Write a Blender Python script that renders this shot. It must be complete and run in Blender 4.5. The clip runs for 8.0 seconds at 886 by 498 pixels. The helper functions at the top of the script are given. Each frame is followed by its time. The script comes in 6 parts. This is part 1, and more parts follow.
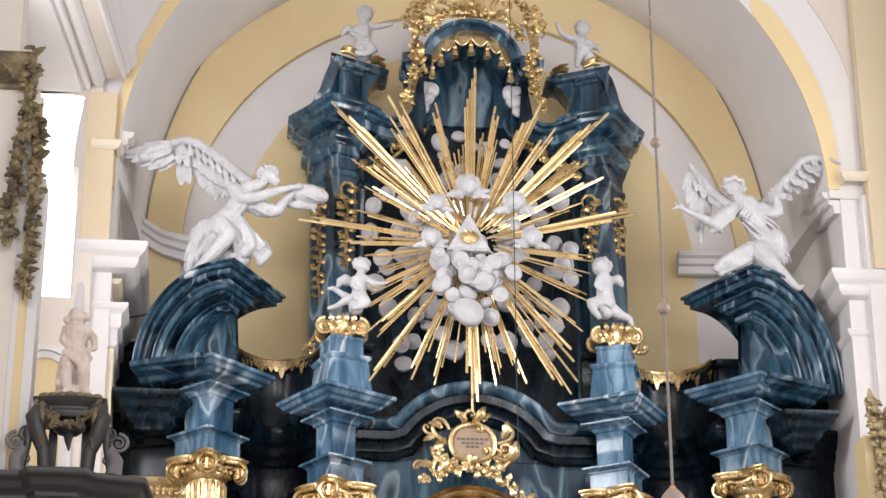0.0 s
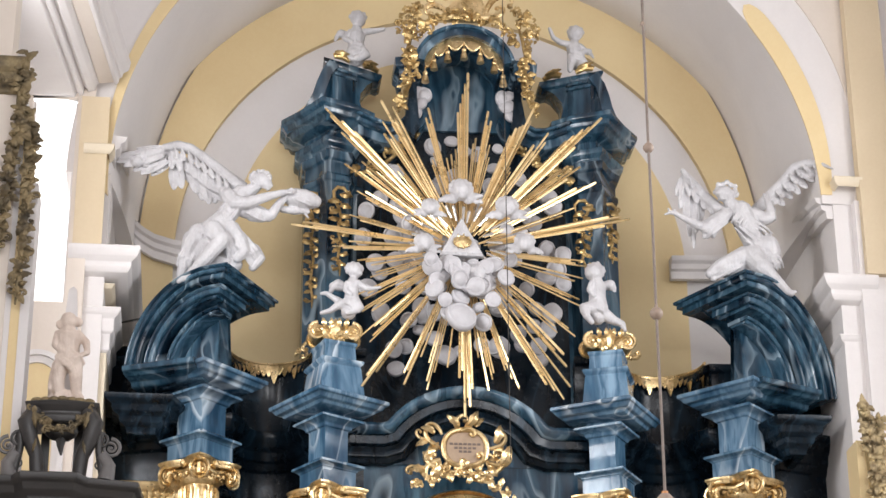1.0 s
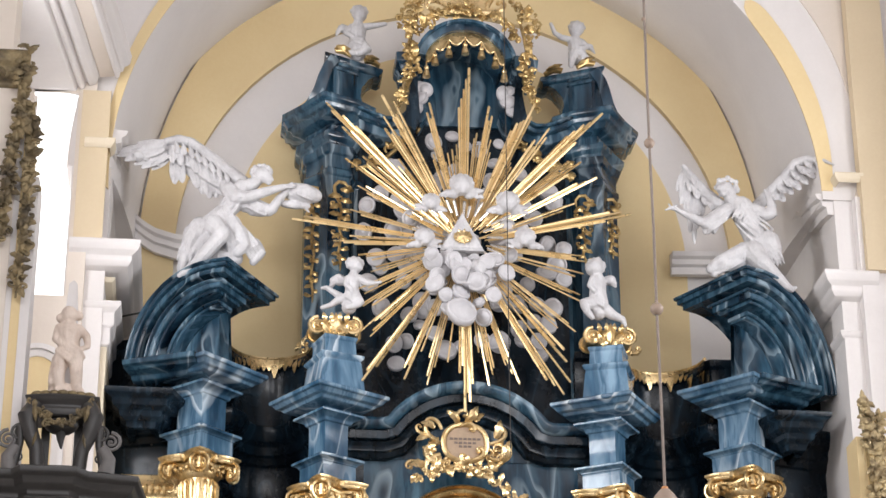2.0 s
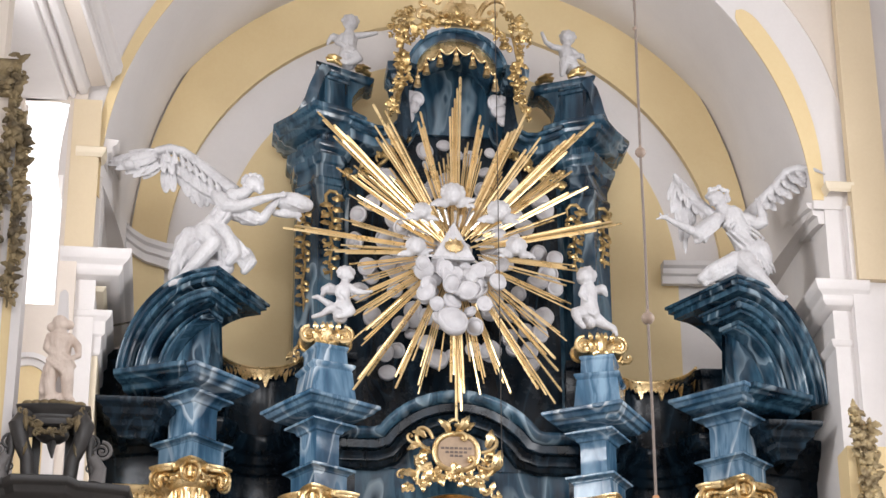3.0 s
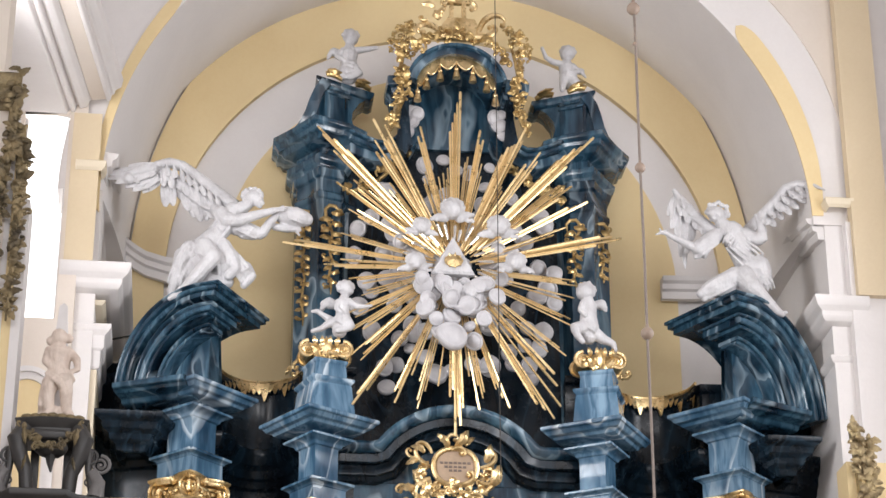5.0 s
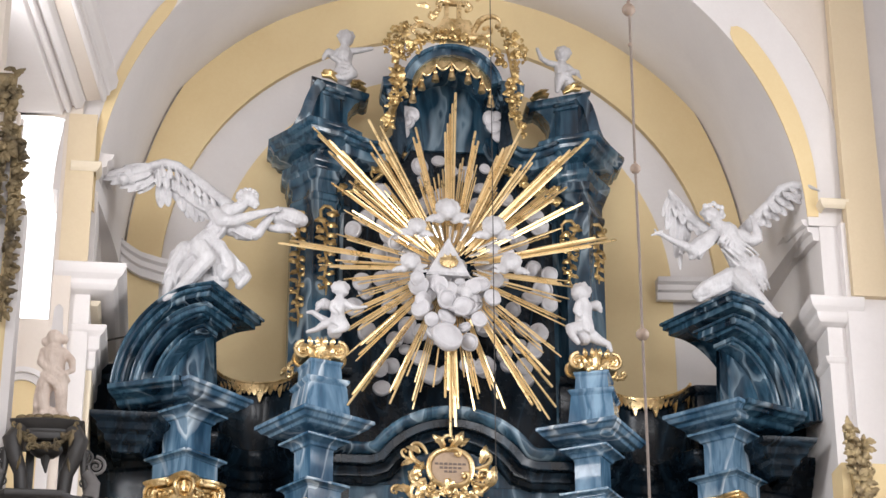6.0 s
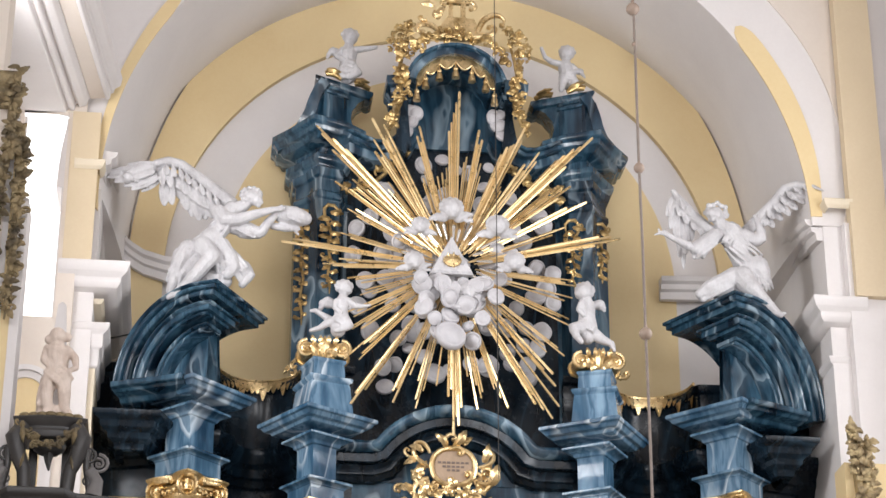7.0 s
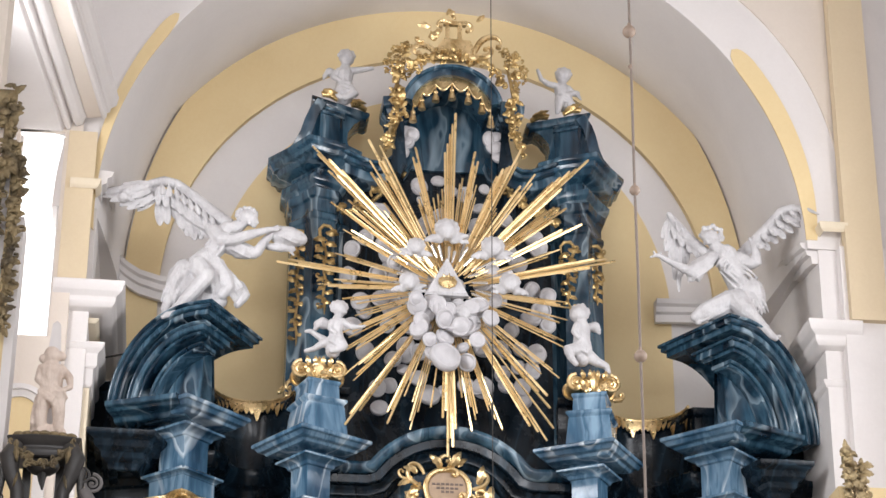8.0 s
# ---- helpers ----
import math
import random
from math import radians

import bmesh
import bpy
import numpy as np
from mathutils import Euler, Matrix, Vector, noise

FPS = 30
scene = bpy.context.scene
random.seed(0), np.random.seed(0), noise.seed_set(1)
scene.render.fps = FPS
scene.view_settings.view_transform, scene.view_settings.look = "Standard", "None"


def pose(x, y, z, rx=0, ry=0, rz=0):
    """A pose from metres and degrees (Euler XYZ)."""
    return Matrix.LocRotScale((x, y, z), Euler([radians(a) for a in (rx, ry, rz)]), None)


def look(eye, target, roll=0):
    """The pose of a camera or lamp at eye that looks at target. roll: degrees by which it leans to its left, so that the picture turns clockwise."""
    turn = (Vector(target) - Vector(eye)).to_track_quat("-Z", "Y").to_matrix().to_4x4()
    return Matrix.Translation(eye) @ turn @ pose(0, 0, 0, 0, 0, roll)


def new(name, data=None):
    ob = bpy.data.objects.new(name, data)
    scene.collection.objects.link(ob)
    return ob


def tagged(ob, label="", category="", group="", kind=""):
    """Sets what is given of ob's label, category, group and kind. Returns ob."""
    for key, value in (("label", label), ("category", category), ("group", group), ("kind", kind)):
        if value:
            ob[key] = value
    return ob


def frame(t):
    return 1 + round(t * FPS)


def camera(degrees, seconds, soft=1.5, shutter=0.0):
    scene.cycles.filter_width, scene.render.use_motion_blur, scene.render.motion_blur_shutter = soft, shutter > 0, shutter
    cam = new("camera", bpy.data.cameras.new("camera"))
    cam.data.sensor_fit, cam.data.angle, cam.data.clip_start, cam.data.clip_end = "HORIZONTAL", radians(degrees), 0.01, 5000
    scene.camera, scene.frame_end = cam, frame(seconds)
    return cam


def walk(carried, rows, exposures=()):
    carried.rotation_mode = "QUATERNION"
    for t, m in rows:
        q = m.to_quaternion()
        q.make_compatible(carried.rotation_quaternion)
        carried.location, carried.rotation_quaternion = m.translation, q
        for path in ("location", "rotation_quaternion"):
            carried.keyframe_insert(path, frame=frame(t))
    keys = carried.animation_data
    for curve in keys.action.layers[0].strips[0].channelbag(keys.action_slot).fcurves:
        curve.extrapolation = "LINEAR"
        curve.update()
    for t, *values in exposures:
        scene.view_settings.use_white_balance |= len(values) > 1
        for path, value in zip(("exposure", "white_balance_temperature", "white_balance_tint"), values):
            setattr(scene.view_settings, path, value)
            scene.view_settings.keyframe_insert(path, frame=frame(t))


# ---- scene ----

# ---------------------------------------------------------------- camera
EYE = Vector((-3.18, -25.7, -2.38))
PATH = [(0, 6.200, 24.000, -0.300), (0.5, 6.368, 24.049, -0.324), (1, 6.406, 24.126, -0.329), (2.5, 6.397, 23.949, -0.081), (3, 6.638, 24.229, -0.256), (3.5, 6.593, 24.236, -0.092), (4, 6.499, 24.383, -0.055), (5.5, 6.743, 24.629, -0.130), (6, 6.788, 24.629, -0.147), (6.5, 6.776, 24.682, -0.027), (7, 6.689, 24.600, 0.056), (7.5, 6.729, 24.888, 0.282), (8, 6.819, 25.148, 0.330)]


def aim(yaw, pitch, roll):
    a, b = radians(yaw), radians(pitch)
    return look(EYE, EYE + Vector((math.sin(a) * math.cos(b), math.cos(a) * math.cos(b), math.sin(b))), roll)


cam = camera(22.53, 8.0)
walk(cam, [(t, aim(yaw, pitch, roll)) for t, yaw, pitch, roll in PATH], exposures=[(0, 0.11, 6330, 10), (8, 0.11, 6330, 10)])

# ---------------------------------------------------------------- light
world = bpy.data.worlds.new("sky")
scene.world = world
world.use_nodes = True
sky = world.node_tree.nodes.new("ShaderNodeTexSky")
sky.sky_type, sky.sun_disc = "NISHITA", False
sky.sun_elevation, sky.sun_rotation = radians(40), radians(250)
world.node_tree.links.new(sky.outputs[0], world.node_tree.nodes["Background"].inputs[0])
world.node_tree.nodes["Background"].inputs[1].default_value = 0.12


def window_light(name, eye, target, sx, sy, power, colour):
    lamp = bpy.data.lights.new(name, "AREA")
    lamp.shape, lamp.size, lamp.size_y, lamp.energy, lamp.color = "RECTANGLE", sx, sy, power, colour
    ob = new(name, lamp)
    ob.matrix_world = look(eye, target)
    return ob


DAY = (1.0, 0.985, 0.99)
for wy in (-20.0, -24.5, -29.0, -33.5):
    window_light("window_light_left", (-7.05, wy, 8.2), (0, wy + 4.0, 8.0), 2.4, 6.0, 185, DAY)
    window_light("window_light_right", (7.05, wy, 8.2), (0, wy + 4.0, 8.0), 2.4, 6.0, 175, DAY)
window_light("window_light_west", (0, -35.95, 8.2), (0, 0, 8.0), 4.6, 6.0, 1120, DAY)
# unseen choir openings, lamps added to brighten the vault and side-light the statues
window_light("choir_fill_left", (-6.75, -6.6, 7.9), (0, -3.2, 8.4), 2.6, 4.6, 540, DAY)
window_light("choir_fill_right", (6.75, -6.6, 7.9), (0, -3.2, 8.4), 2.6, 4.6, 500, DAY)

# ---------------------------------------------------------------- materials


def material(name, rough=0.6, metal=0.0):
    m = bpy.data.materials.new(name)
    m.use_nodes = True
    b = m.node_tree.nodes["Principled BSDF"]
    b.inputs["Roughness"].default_value, b.inputs["Metallic"].default_value = rough, metal
    return m, m.node_tree.nodes, m.node_tree.links, b


def ramp(nodes, stops):
    r = nodes.new("ShaderNodeValToRGB")
    while len(r.color_ramp.elements) < len(stops):
        r.color_ramp.elements.new(0.5)
    for e, (p, c) in zip(r.color_ramp.elements, stops):
        e.position, e.color = p, (*c, 1)
    return r


def noise_node(nodes, links, coord, scale, detail=6, rough=0.6, distort=0.0):
    n = nodes.new("ShaderNodeTexNoise")
    n.inputs["Scale"].default_value, n.inputs["Detail"].default_value = scale, detail
    n.inputs["Roughness"].default_value, n.inputs["Distortion"].default_value = rough, distort
    links.new(coord, n.inputs["Vector"])
    return n


def bump(nodes, links, b, height, strength, distance):
    k = nodes.new("ShaderNodeBump")
    k.inputs["Strength"].default_value, k.inputs["Distance"].default_value = strength, distance
    links.new(height, k.inputs["Height"])
    links.new(k.outputs[0], b.inputs["Normal"])


def mix(nodes, links, fac, a, b, kind="MIX"):
    m = nodes.new("ShaderNodeMixRGB")
    m.blend_type = kind
    for socket, value in zip(m.inputs, (fac, a, b)):
        if isinstance(value, (int, float)):
            socket.default_value = value
        elif isinstance(value, tuple):
            socket.default_value = (*value, 1)
        else:
            links.new(value, socket)
    return m.outputs[0]


def plaster(name, colour, tint, rough=0.85, stain=0.5, grain=0.3):
    m, n, l, b = material(name, rough)
    co = n.new("ShaderNodeTexCoord").outputs["Object"]
    big = noise_node(n, l, co, 0.7, 5, 0.6, 0.4)
    fine = noise_node(n, l, co, 22, 8, 0.65)
    r = ramp(n, [(0.35, (0, 0, 0)), (0.75, (1, 1, 1))])
    l.new(big.outputs[0], r.inputs[0])
    c = mix(n, l, r.outputs[0], colour, tint)
    spots = ramp(n, [(0.42, tint), (0.6, (1, 1, 1))])
    l.new(fine.outputs[0], spots.inputs[0])
    l.new(mix(n, l, 0.10 * stain, c, spots.outputs[0], "MULTIPLY"), b.inputs["Base Color"])
    bump(n, l, b, fine.outputs[0], grain, 0.006)
    return m


def carved(name, colour, dirt):
    """Painted carved wood: fine chisel folds, greyer where dust sits in patches."""
    m, n, l, b = material(name, 0.5)
    co = n.new("ShaderNodeTexCoord").outputs["Object"]
    mp = n.new("ShaderNodeMapping")
    mp.inputs["Rotation"].default_value, mp.inputs["Scale"].default_value = (0.2, 0.5, 0.0), (1.7, 1.0, 0.75)
    l.new(co, mp.inputs[0])
    fold = noise_node(n, l, mp.outputs[0], 9.0, 3, 0.5, 0.9)
    dust = noise_node(n, l, co, 4.0, 6, 0.65)
    r = ramp(n, [(0.36, dirt), (0.58, colour)])
    l.new(dust.outputs[0], r.inputs[0])
    l.new(r.outputs[0], b.inputs["Base Color"])
    bump(n, l, b, fold.outputs[0], 0.6, 0.035)
    return m


def marble(name, dark, mid, light, vein, rough=0.2, amount=1.0):
    """Painted marbling: brushed streaks of dark and pale blue, crossed by a few thin pale veins."""
    m, n, l, b = material(name, rough)
    tc = n.new("ShaderNodeTexCoord")
    info = n.new("ShaderNodeObjectInfo")
    shift = n.new("ShaderNodeVectorMath")
    shift.operation = "SCALE"
    shift.inputs[0].default_value = (17.0, 9.0, 13.0)
    l.new(info.outputs["Random"], shift.inputs["Scale"])
    add = n.new("ShaderNodeVectorMath")
    l.new(tc.outputs["Object"], add.inputs[0])
    l.new(shift.outputs[0], add.inputs[1])

    def brushed(rotation, scale):
        mp = n.new("ShaderNodeMapping")
        mp.inputs["Rotation"].default_value, mp.inputs["Scale"].default_value = rotation, scale
        l.new(add.outputs[0], mp.inputs[0])
        return mp.outputs[0]

    way = brushed((0.30, 0.95, 0.25), (2.1, 1.6, 0.42))
    cross = brushed((-0.2, -0.75, 0.5), (1.5, 1.2, 0.55))
    streak = noise_node(n, l, way, 1.3, 4.5, 0.56, 0.35)
    half = tuple((p + q_) / 2 for p, q_ in zip(mid, light))
    ground = ramp(n, [(0.34, dark), (0.47, mid), (0.56, half), (0.60, mid), (0.72, light)])
    l.new(streak.outputs[0], ground.inputs[0])
    lines = noise_node(n, l, cross, 0.95, 2.5, 0.45, 0.5)
    thin = ramp(n, [(0.455, (0, 0, 0)), (0.493, (0.85, 0.85, 0.85)), (0.500, (0.15, 0.15, 0.15)), (0.545, (0, 0, 0)), (0.60, (0, 0, 0)), (0.635, (0.7, 0.7, 0.7)), (0.645, (0, 0, 0))])
    l.new(lines.outputs[0], thin.inputs[0])
    patch = noise_node(n, l, way, 0.75, 3, 0.5)
    where = ramp(n, [(0.40, (0.05, 0.05, 0.05)), (0.56, (amount,) * 3)])
    l.new(patch.outputs[0], where.inputs[0])
    fac = mix(n, l, 1.0, thin.outputs[0], where.outputs[0], "MULTIPLY")
    l.new(mix(n, l, fac, ground.outputs[0], vein), b.inputs["Base Color"])
    fine = noise_node(n, l, tc.outputs["Object"], 6, 5, 0.6)
    bump(n, l, b, fine.outputs[0], 0.10, 0.02)
    rr_ = ramp(n, [(0.3, (rough * 0.7,) * 3), (0.7, (rough * 1.5,) * 3)])
    l.new(fine.outputs[0], rr_.inputs[0])
    l.new(rr_.outputs[0], b.inputs["Roughness"])
    return m


def gilding(name, colour, worn, rough=0.3, metal=1.0, relief=0.3, grain=42):
    m, n, l, b = material(name, rough, metal)
    co = n.new("ShaderNodeTexCoord").outputs["Object"]
    a = noise_node(n, l, co, 5, 6, 0.6)
    f = noise_node(n, l, co, grain, 6, 0.6)
    r = ramp(n, [(0.32, worn), (0.58, colour)])
    l.new(a.outputs[0], r.inputs[0])
    l.new(r.outputs[0], b.inputs["Base Color"])
    rr = ramp(n, [(0.3, (rough * 0.75,) * 3), (0.75, (min(1, rough * 1.7),) * 3)])
    l.new((a if grain < 10 else f).outputs[0], rr.inputs[0])
    l.new(rr.outputs[0], b.inputs["Roughness"])
    bump(n, l, b, f.outputs[0], relief, 0.006)
    return m


def plain(name, colour, rough=0.5, metal=0.0):
    m, n, l, b = material(name, rough, metal)
    co = n.new("ShaderNodeTexCoord").outputs["Object"]
    f = noise_node(n, l, co, 14, 6, 0.6)
    r = ramp(n, [(0.3, tuple(c * 0.8 for c in colour)), (0.7, colour)])
    l.new(f.outputs[0], r.inputs[0])
    l.new(r.outputs[0], b.inputs["Base Color"])
    bump(n, l, b, f.outputs[0], 0.2, 0.005)
    return m


WHITE = plaster("white_plaster", (0.80, 0.765, 0.75), (0.735, 0.70, 0.685))
YELLOW = plaster("ochre_plaster", (0.82, 0.66, 0.38), (0.77, 0.60, 0.33))
CREAM = plaster("cream_plaster", (0.80, 0.71, 0.55), (0.76, 0.66, 0.50))
PALECREAM = plaster("pale_cream_plaster", (0.78, 0.70, 0.62), (0.73, 0.65, 0.57))
PIER = plaster("ochre_cream_plaster", (0.72, 0.60, 0.42), (0.67, 0.55, 0.37))
STATUE = carved("white_statue_paint", (0.62, 0.61, 0.62), (0.49, 0.475, 0.485))
FLESH = carved("pale_flesh_paint", (0.78, 0.66, 0.57), (0.62, 0.50, 0.42))
CLOUD = plaster("cloud_paint", (0.60, 0.585, 0.60), (0.47, 0.455, 0.47), 0.4, 0.8, 0.2)
BLUE = marble("blue_marbling", (0.004, 0.011, 0.022), (0.016, 0.048, 0.082), (0.085, 0.185, 0.265), (0.42, 0.54, 0.62), 0.13, 0.8)
# dark paint, deepened so bays and cornice returns hold their shade in it
DARK_SHADE = marble("dark_shade_marbling", (0.002, 0.003, 0.005), (0.004, 0.008, 0.013), (0.008, 0.022, 0.038), (0.07, 0.13, 0.19), 0.22, 0.30)
PALE = marble("pale_blue_marbling", (0.012, 0.040, 0.080), (0.050, 0.118, 0.195), (0.24, 0.37, 0.49), (0.66, 0.75, 0.81), 0.13, 1.0)
GOLD = gilding("gilding", (0.86, 0.66, 0.36), (0.46, 0.31, 0.13), 0.28, 0.9, 0.5, 30)
AGED = gilding("aged_gilding", (0.68, 0.49, 0.22), (0.24, 0.16, 0.065), 0.30, 0.9)
RAYGOLD = gilding("ray_gilding", (0.88, 0.67, 0.36), (0.74, 0.53, 0.25), 0.28, 0.62, 0.03, 7)
# near-white metal, only for the added glint bars round the triangle
GLINT = gilding("glint_metal", (0.92, 0.90, 0.86), (0.80, 0.77, 0.72), 0.16, 0.9, 0.05, 7)
DULLGOLD = gilding("dull_pale_gilding", (0.55, 0.44, 0.25), (0.16, 0.12, 0.075), 0.35, 0.8)
OLDGOLD = gilding("tarnished_gilding", (0.30, 0.235, 0.13), (0.085, 0.07, 0.05), 0.5, 0.6)
for name_, level in (("dark_shade_marbling", 0.3), ("blue_marbling", 0.6)):
    bpy.data.materials[name_].node_tree.nodes["Principled BSDF"].inputs["Specular IOR Level"].default_value = level
BLACK = plain("black_wood", (0.045, 0.042, 0.040), 0.42)
GREYWOOD = plain("weathered_grey_paint", (0.17, 0.16, 0.155), 0.5)
STONE = plaster("floor_stone", (0.60, 0.56, 0.51), (0.48, 0.45, 0.41), 0.5)
CORD = plain("cord", (0.26, 0.21, 0.18), 0.7)
KNOB = plain("turned_wood_knob", (0.36, 0.27, 0.21), 0.5)
AMBER = plain("amber_glass", (0.70, 0.30, 0.10), 0.25)
IRON = plain("iron", (0.05, 0.045, 0.04), 0.5, 0.6)
CANVAS = plain("painting_canvas", (0.34, 0.33, 0.27), 0.5)
PLAQUE = plain("painted_plaque", (0.42, 0.30, 0.20), 0.4)
INK = plain("faded_lettering", (0.16, 0.12, 0.10), 0.6)

# ---------------------------------------------------------------- builders


def mesh_object(name, bm, mat, smooth=35.0):
    bmesh.ops.recalc_face_normals(bm, faces=bm.faces)
    me = bpy.data.meshes.new(name)
    bm.to_mesh(me)
    bm.free()
    me.materials.append(mat)
    if smooth:
        for p in me.polygons:
            p.use_smooth = True
        me.set_sharp_from_angle(angle=radians(smooth))
    return new(name, me)


def part(name, bm, mat, parent, label="", smooth=35.0):
    ob = mesh_object(name, bm, mat, smooth)
    ob.parent = parent
    if label:
        ob["label"] = label
    return ob


def thing(name, label, category, at=(0, 0, 0), group="", kind=""):
    ob = new(name)
    ob.location = at
    return tagged(ob, label, category, group, kind)


def structure(name, bm, mat, label="", smooth=35.0):
    return tagged(mesh_object(name, bm, mat, smooth), label, name.split("_")[0], kind="structure")


def box(bm, lo, hi, m=None):
    v = [bm.verts.new((m @ Vector(p)) if m else p) for p in [(x, y, z) for x in (lo[0], hi[0]) for y in (lo[1], hi[1]) for z in (lo[2], hi[2])]]
    for f in ((0, 1, 3, 2), (4, 6, 7, 5), (0, 4, 5, 1), (2, 3, 7, 6), (0, 2, 6, 4), (1, 5, 7, 3)):
        bm.faces.new([v[i] for i in f])


def skin(bm, rings, closed_ring=True, closed_path=False, caps=True):
    """Faces between rings of points."""
    rows = [[bm.verts.new(p) for p in r] for r in rings]
    n = len(rows[0])
    pairs = list(zip(rows, rows[1:])) + ([(rows[-1], rows[0])] if closed_path else [])
    for a, b in pairs:
        for i in range(n if closed_ring else n - 1):
            j = (i + 1) % n
            bm.faces.new((a[i], a[j], b[j], b[i]))
    if caps and closed_ring and not closed_path:
        bm.faces.new(rows[0])
        bm.faces.new(rows[-1][::-1])


def chamfer(profile, c=0.011):
    """Cut every corner of a closed outline by a hair, as worn edges are."""
    out, n = [], len(profile)
    for i in range(n):
        p = Vector(profile[i])
        for o in (Vector(profile[i - 1]), Vector(profile[(i + 1) % n])):
            d = o - p
            out.append(tuple(p + d * min(0.3, c / max(d.length, 1e-6))))
    return out


def mould(bm, plan, profile, closed=False):
    """A moulding: profile of (out, z) carried along the plan (x, y), mitred; out is to the right of the way."""
    profile = chamfer(profile)
    pts = [Vector((p[0], p[1])) for p in plan]
    rings, n = [], len(pts)
    for i, p in enumerate(pts):
        a = (p - pts[i - 1]).normalized() if closed or i > 0 else None
        b = (pts[(i + 1) % n] - p).normalized() if closed or i < n - 1 else None
        a, b = a or b, b or a
        na, nb = Vector((a.y, -a.x)), Vector((b.y, -b.x))
        k = na + nb
        k = k / max(0.35, k.length_squared / 2)
        rings.append([(p.x + k.x * o, p.y + k.y * o, z) for o, z in profile])
    skin(bm, rings, True, closed)


def arch_mould(bm, line, y, profile):
    """A moulding that stands on an upright line of (x, z): profile of (rise off the line, forward towards the nave)."""
    profile = chamfer(profile)
    pts = [Vector(p) for p in line]
    rings, n = [], len(pts)
    for i, p in enumerate(pts):
        a = (p - pts[i - 1]).normalized() if i > 0 else None
        b = (pts[i + 1] - p).normalized() if i < n - 1 else None
        a, b = a or b, b or a
        k = Vector((-a.y, a.x)) + Vector((-b.y, b.x))
        k = k / max(0.35, k.length_squared / 2)
        rings.append([(p.x + k.x * r, y - f, p.y + k.y * r) for r, f in profile])
    skin(bm, rings)


def tube(bm, pts, radii, segs=8, flat=1.0, caps=True):
    pts = [Vector(p) for p in pts]
    side = None
    rings = []
    for i, p in enumerate(pts):
        d = (pts[min(i + 1, len(pts) - 1)] - pts[max(i - 1, 0)]).normalized()
        if side is None:
            side = d.orthogonal().normalized()
        side = (side - d * side.dot(d)).normalized()
        up = d.cross(side)
        r = radii[i] if hasattr(radii, "__len__") else radii
        rings.append([p + (side * math.cos(t) + up * math.sin(t) * flat) * r for t in [2 * math.pi * j / segs for j in range(segs)]])
    skin(bm, rings, caps=caps)


def lathe(bm, profile, at=(0, 0, 0), segs=20, turn=None):
    at = Vector(at)
    rings = []
    for r, z in profile:
        ring = [Vector((r * math.cos(2 * math.pi * i / segs), r * math.sin(2 * math.pi * i / segs), z)) for i in range(segs)]
        rings.append([(turn @ p if turn else p) + at for p in ring])
    skin(bm, rings)


def ball(bm, at, r, sub=2, squash=(1, 1, 1), turn=None):
    m = Matrix.Translation(at) @ (turn.to_4x4() if turn else Matrix()) @ Matrix.Diagonal((r * squash[0], r * squash[1], r * squash[2], 1))
    bmesh.ops.create_icosphere(bm, subdivisions=sub, radius=1, matrix=m)


def arc(cx, cz, r, a0, a1, n):
    return [(cx + r * math.cos(radians(a0 + (a1 - a0) * i / n)), cz + r * math.sin(radians(a0 + (a1 - a0) * i / n))) for i in range(n + 1)]


def scroll(bm, at, size, start, hand=1, turns=1.15, thick=0.16, y_out=0.0, segs=7):
    """A C-scroll or leaf tendril in the upright plane: it starts at 'at' and curls in."""
    at = Vector(at)
    pts, rad, n = [], [], 15
    a, p, step = radians(start), Vector((0.0, 0.0, 0.0)), size * 2.1 / n
    for i in range(n + 1):
        f = i / n
        pts.append(at + p)
        rad.append(max(0.2, math.sin(math.pi * min(1, 0.12 + f * 0.95)) ** 0.6) * size * thick * (1.1 - 0.5 * f))
        p = p + Vector((math.cos(a), -y_out / n, math.sin(a))) * step * (1.15 - 0.8 * f)
        a += hand * turns * 2 * math.pi / n * (0.25 + 1.2 * f)
    tube(bm, pts, rad, segs)
    ball(bm, pts[-1], size * thick * 1.0, 1)


def leaf(bm, at, size, angle, y_out=0.25, curl=0.5, width=0.3):
    """A pointed acanthus leaf with a raised rib."""
    at = Vector(at)
    n, rows = 6, []
    d = Vector((math.cos(radians(angle)), 0, math.sin(radians(angle))))
    s = Vector((-d.z, 0, d.x))
    for i in range(n + 1):
        f = i / n
        w = size * width * math.sin(math.pi * (0.1 + 0.88 * f)) ** 0.8 * (1.0 if i % 2 else 0.78)
        c = at + d * size * f + s * size * curl * f * f * 0.5 + Vector((0, -y_out * size * math.sin(math.pi * f * 0.8), 0))
        rows.append([c - s * w, c + Vector((0, -size * 0.12, 0)), c + s * w, c + Vector((0, size * 0.05, 0))])
    skin(bm, rows)


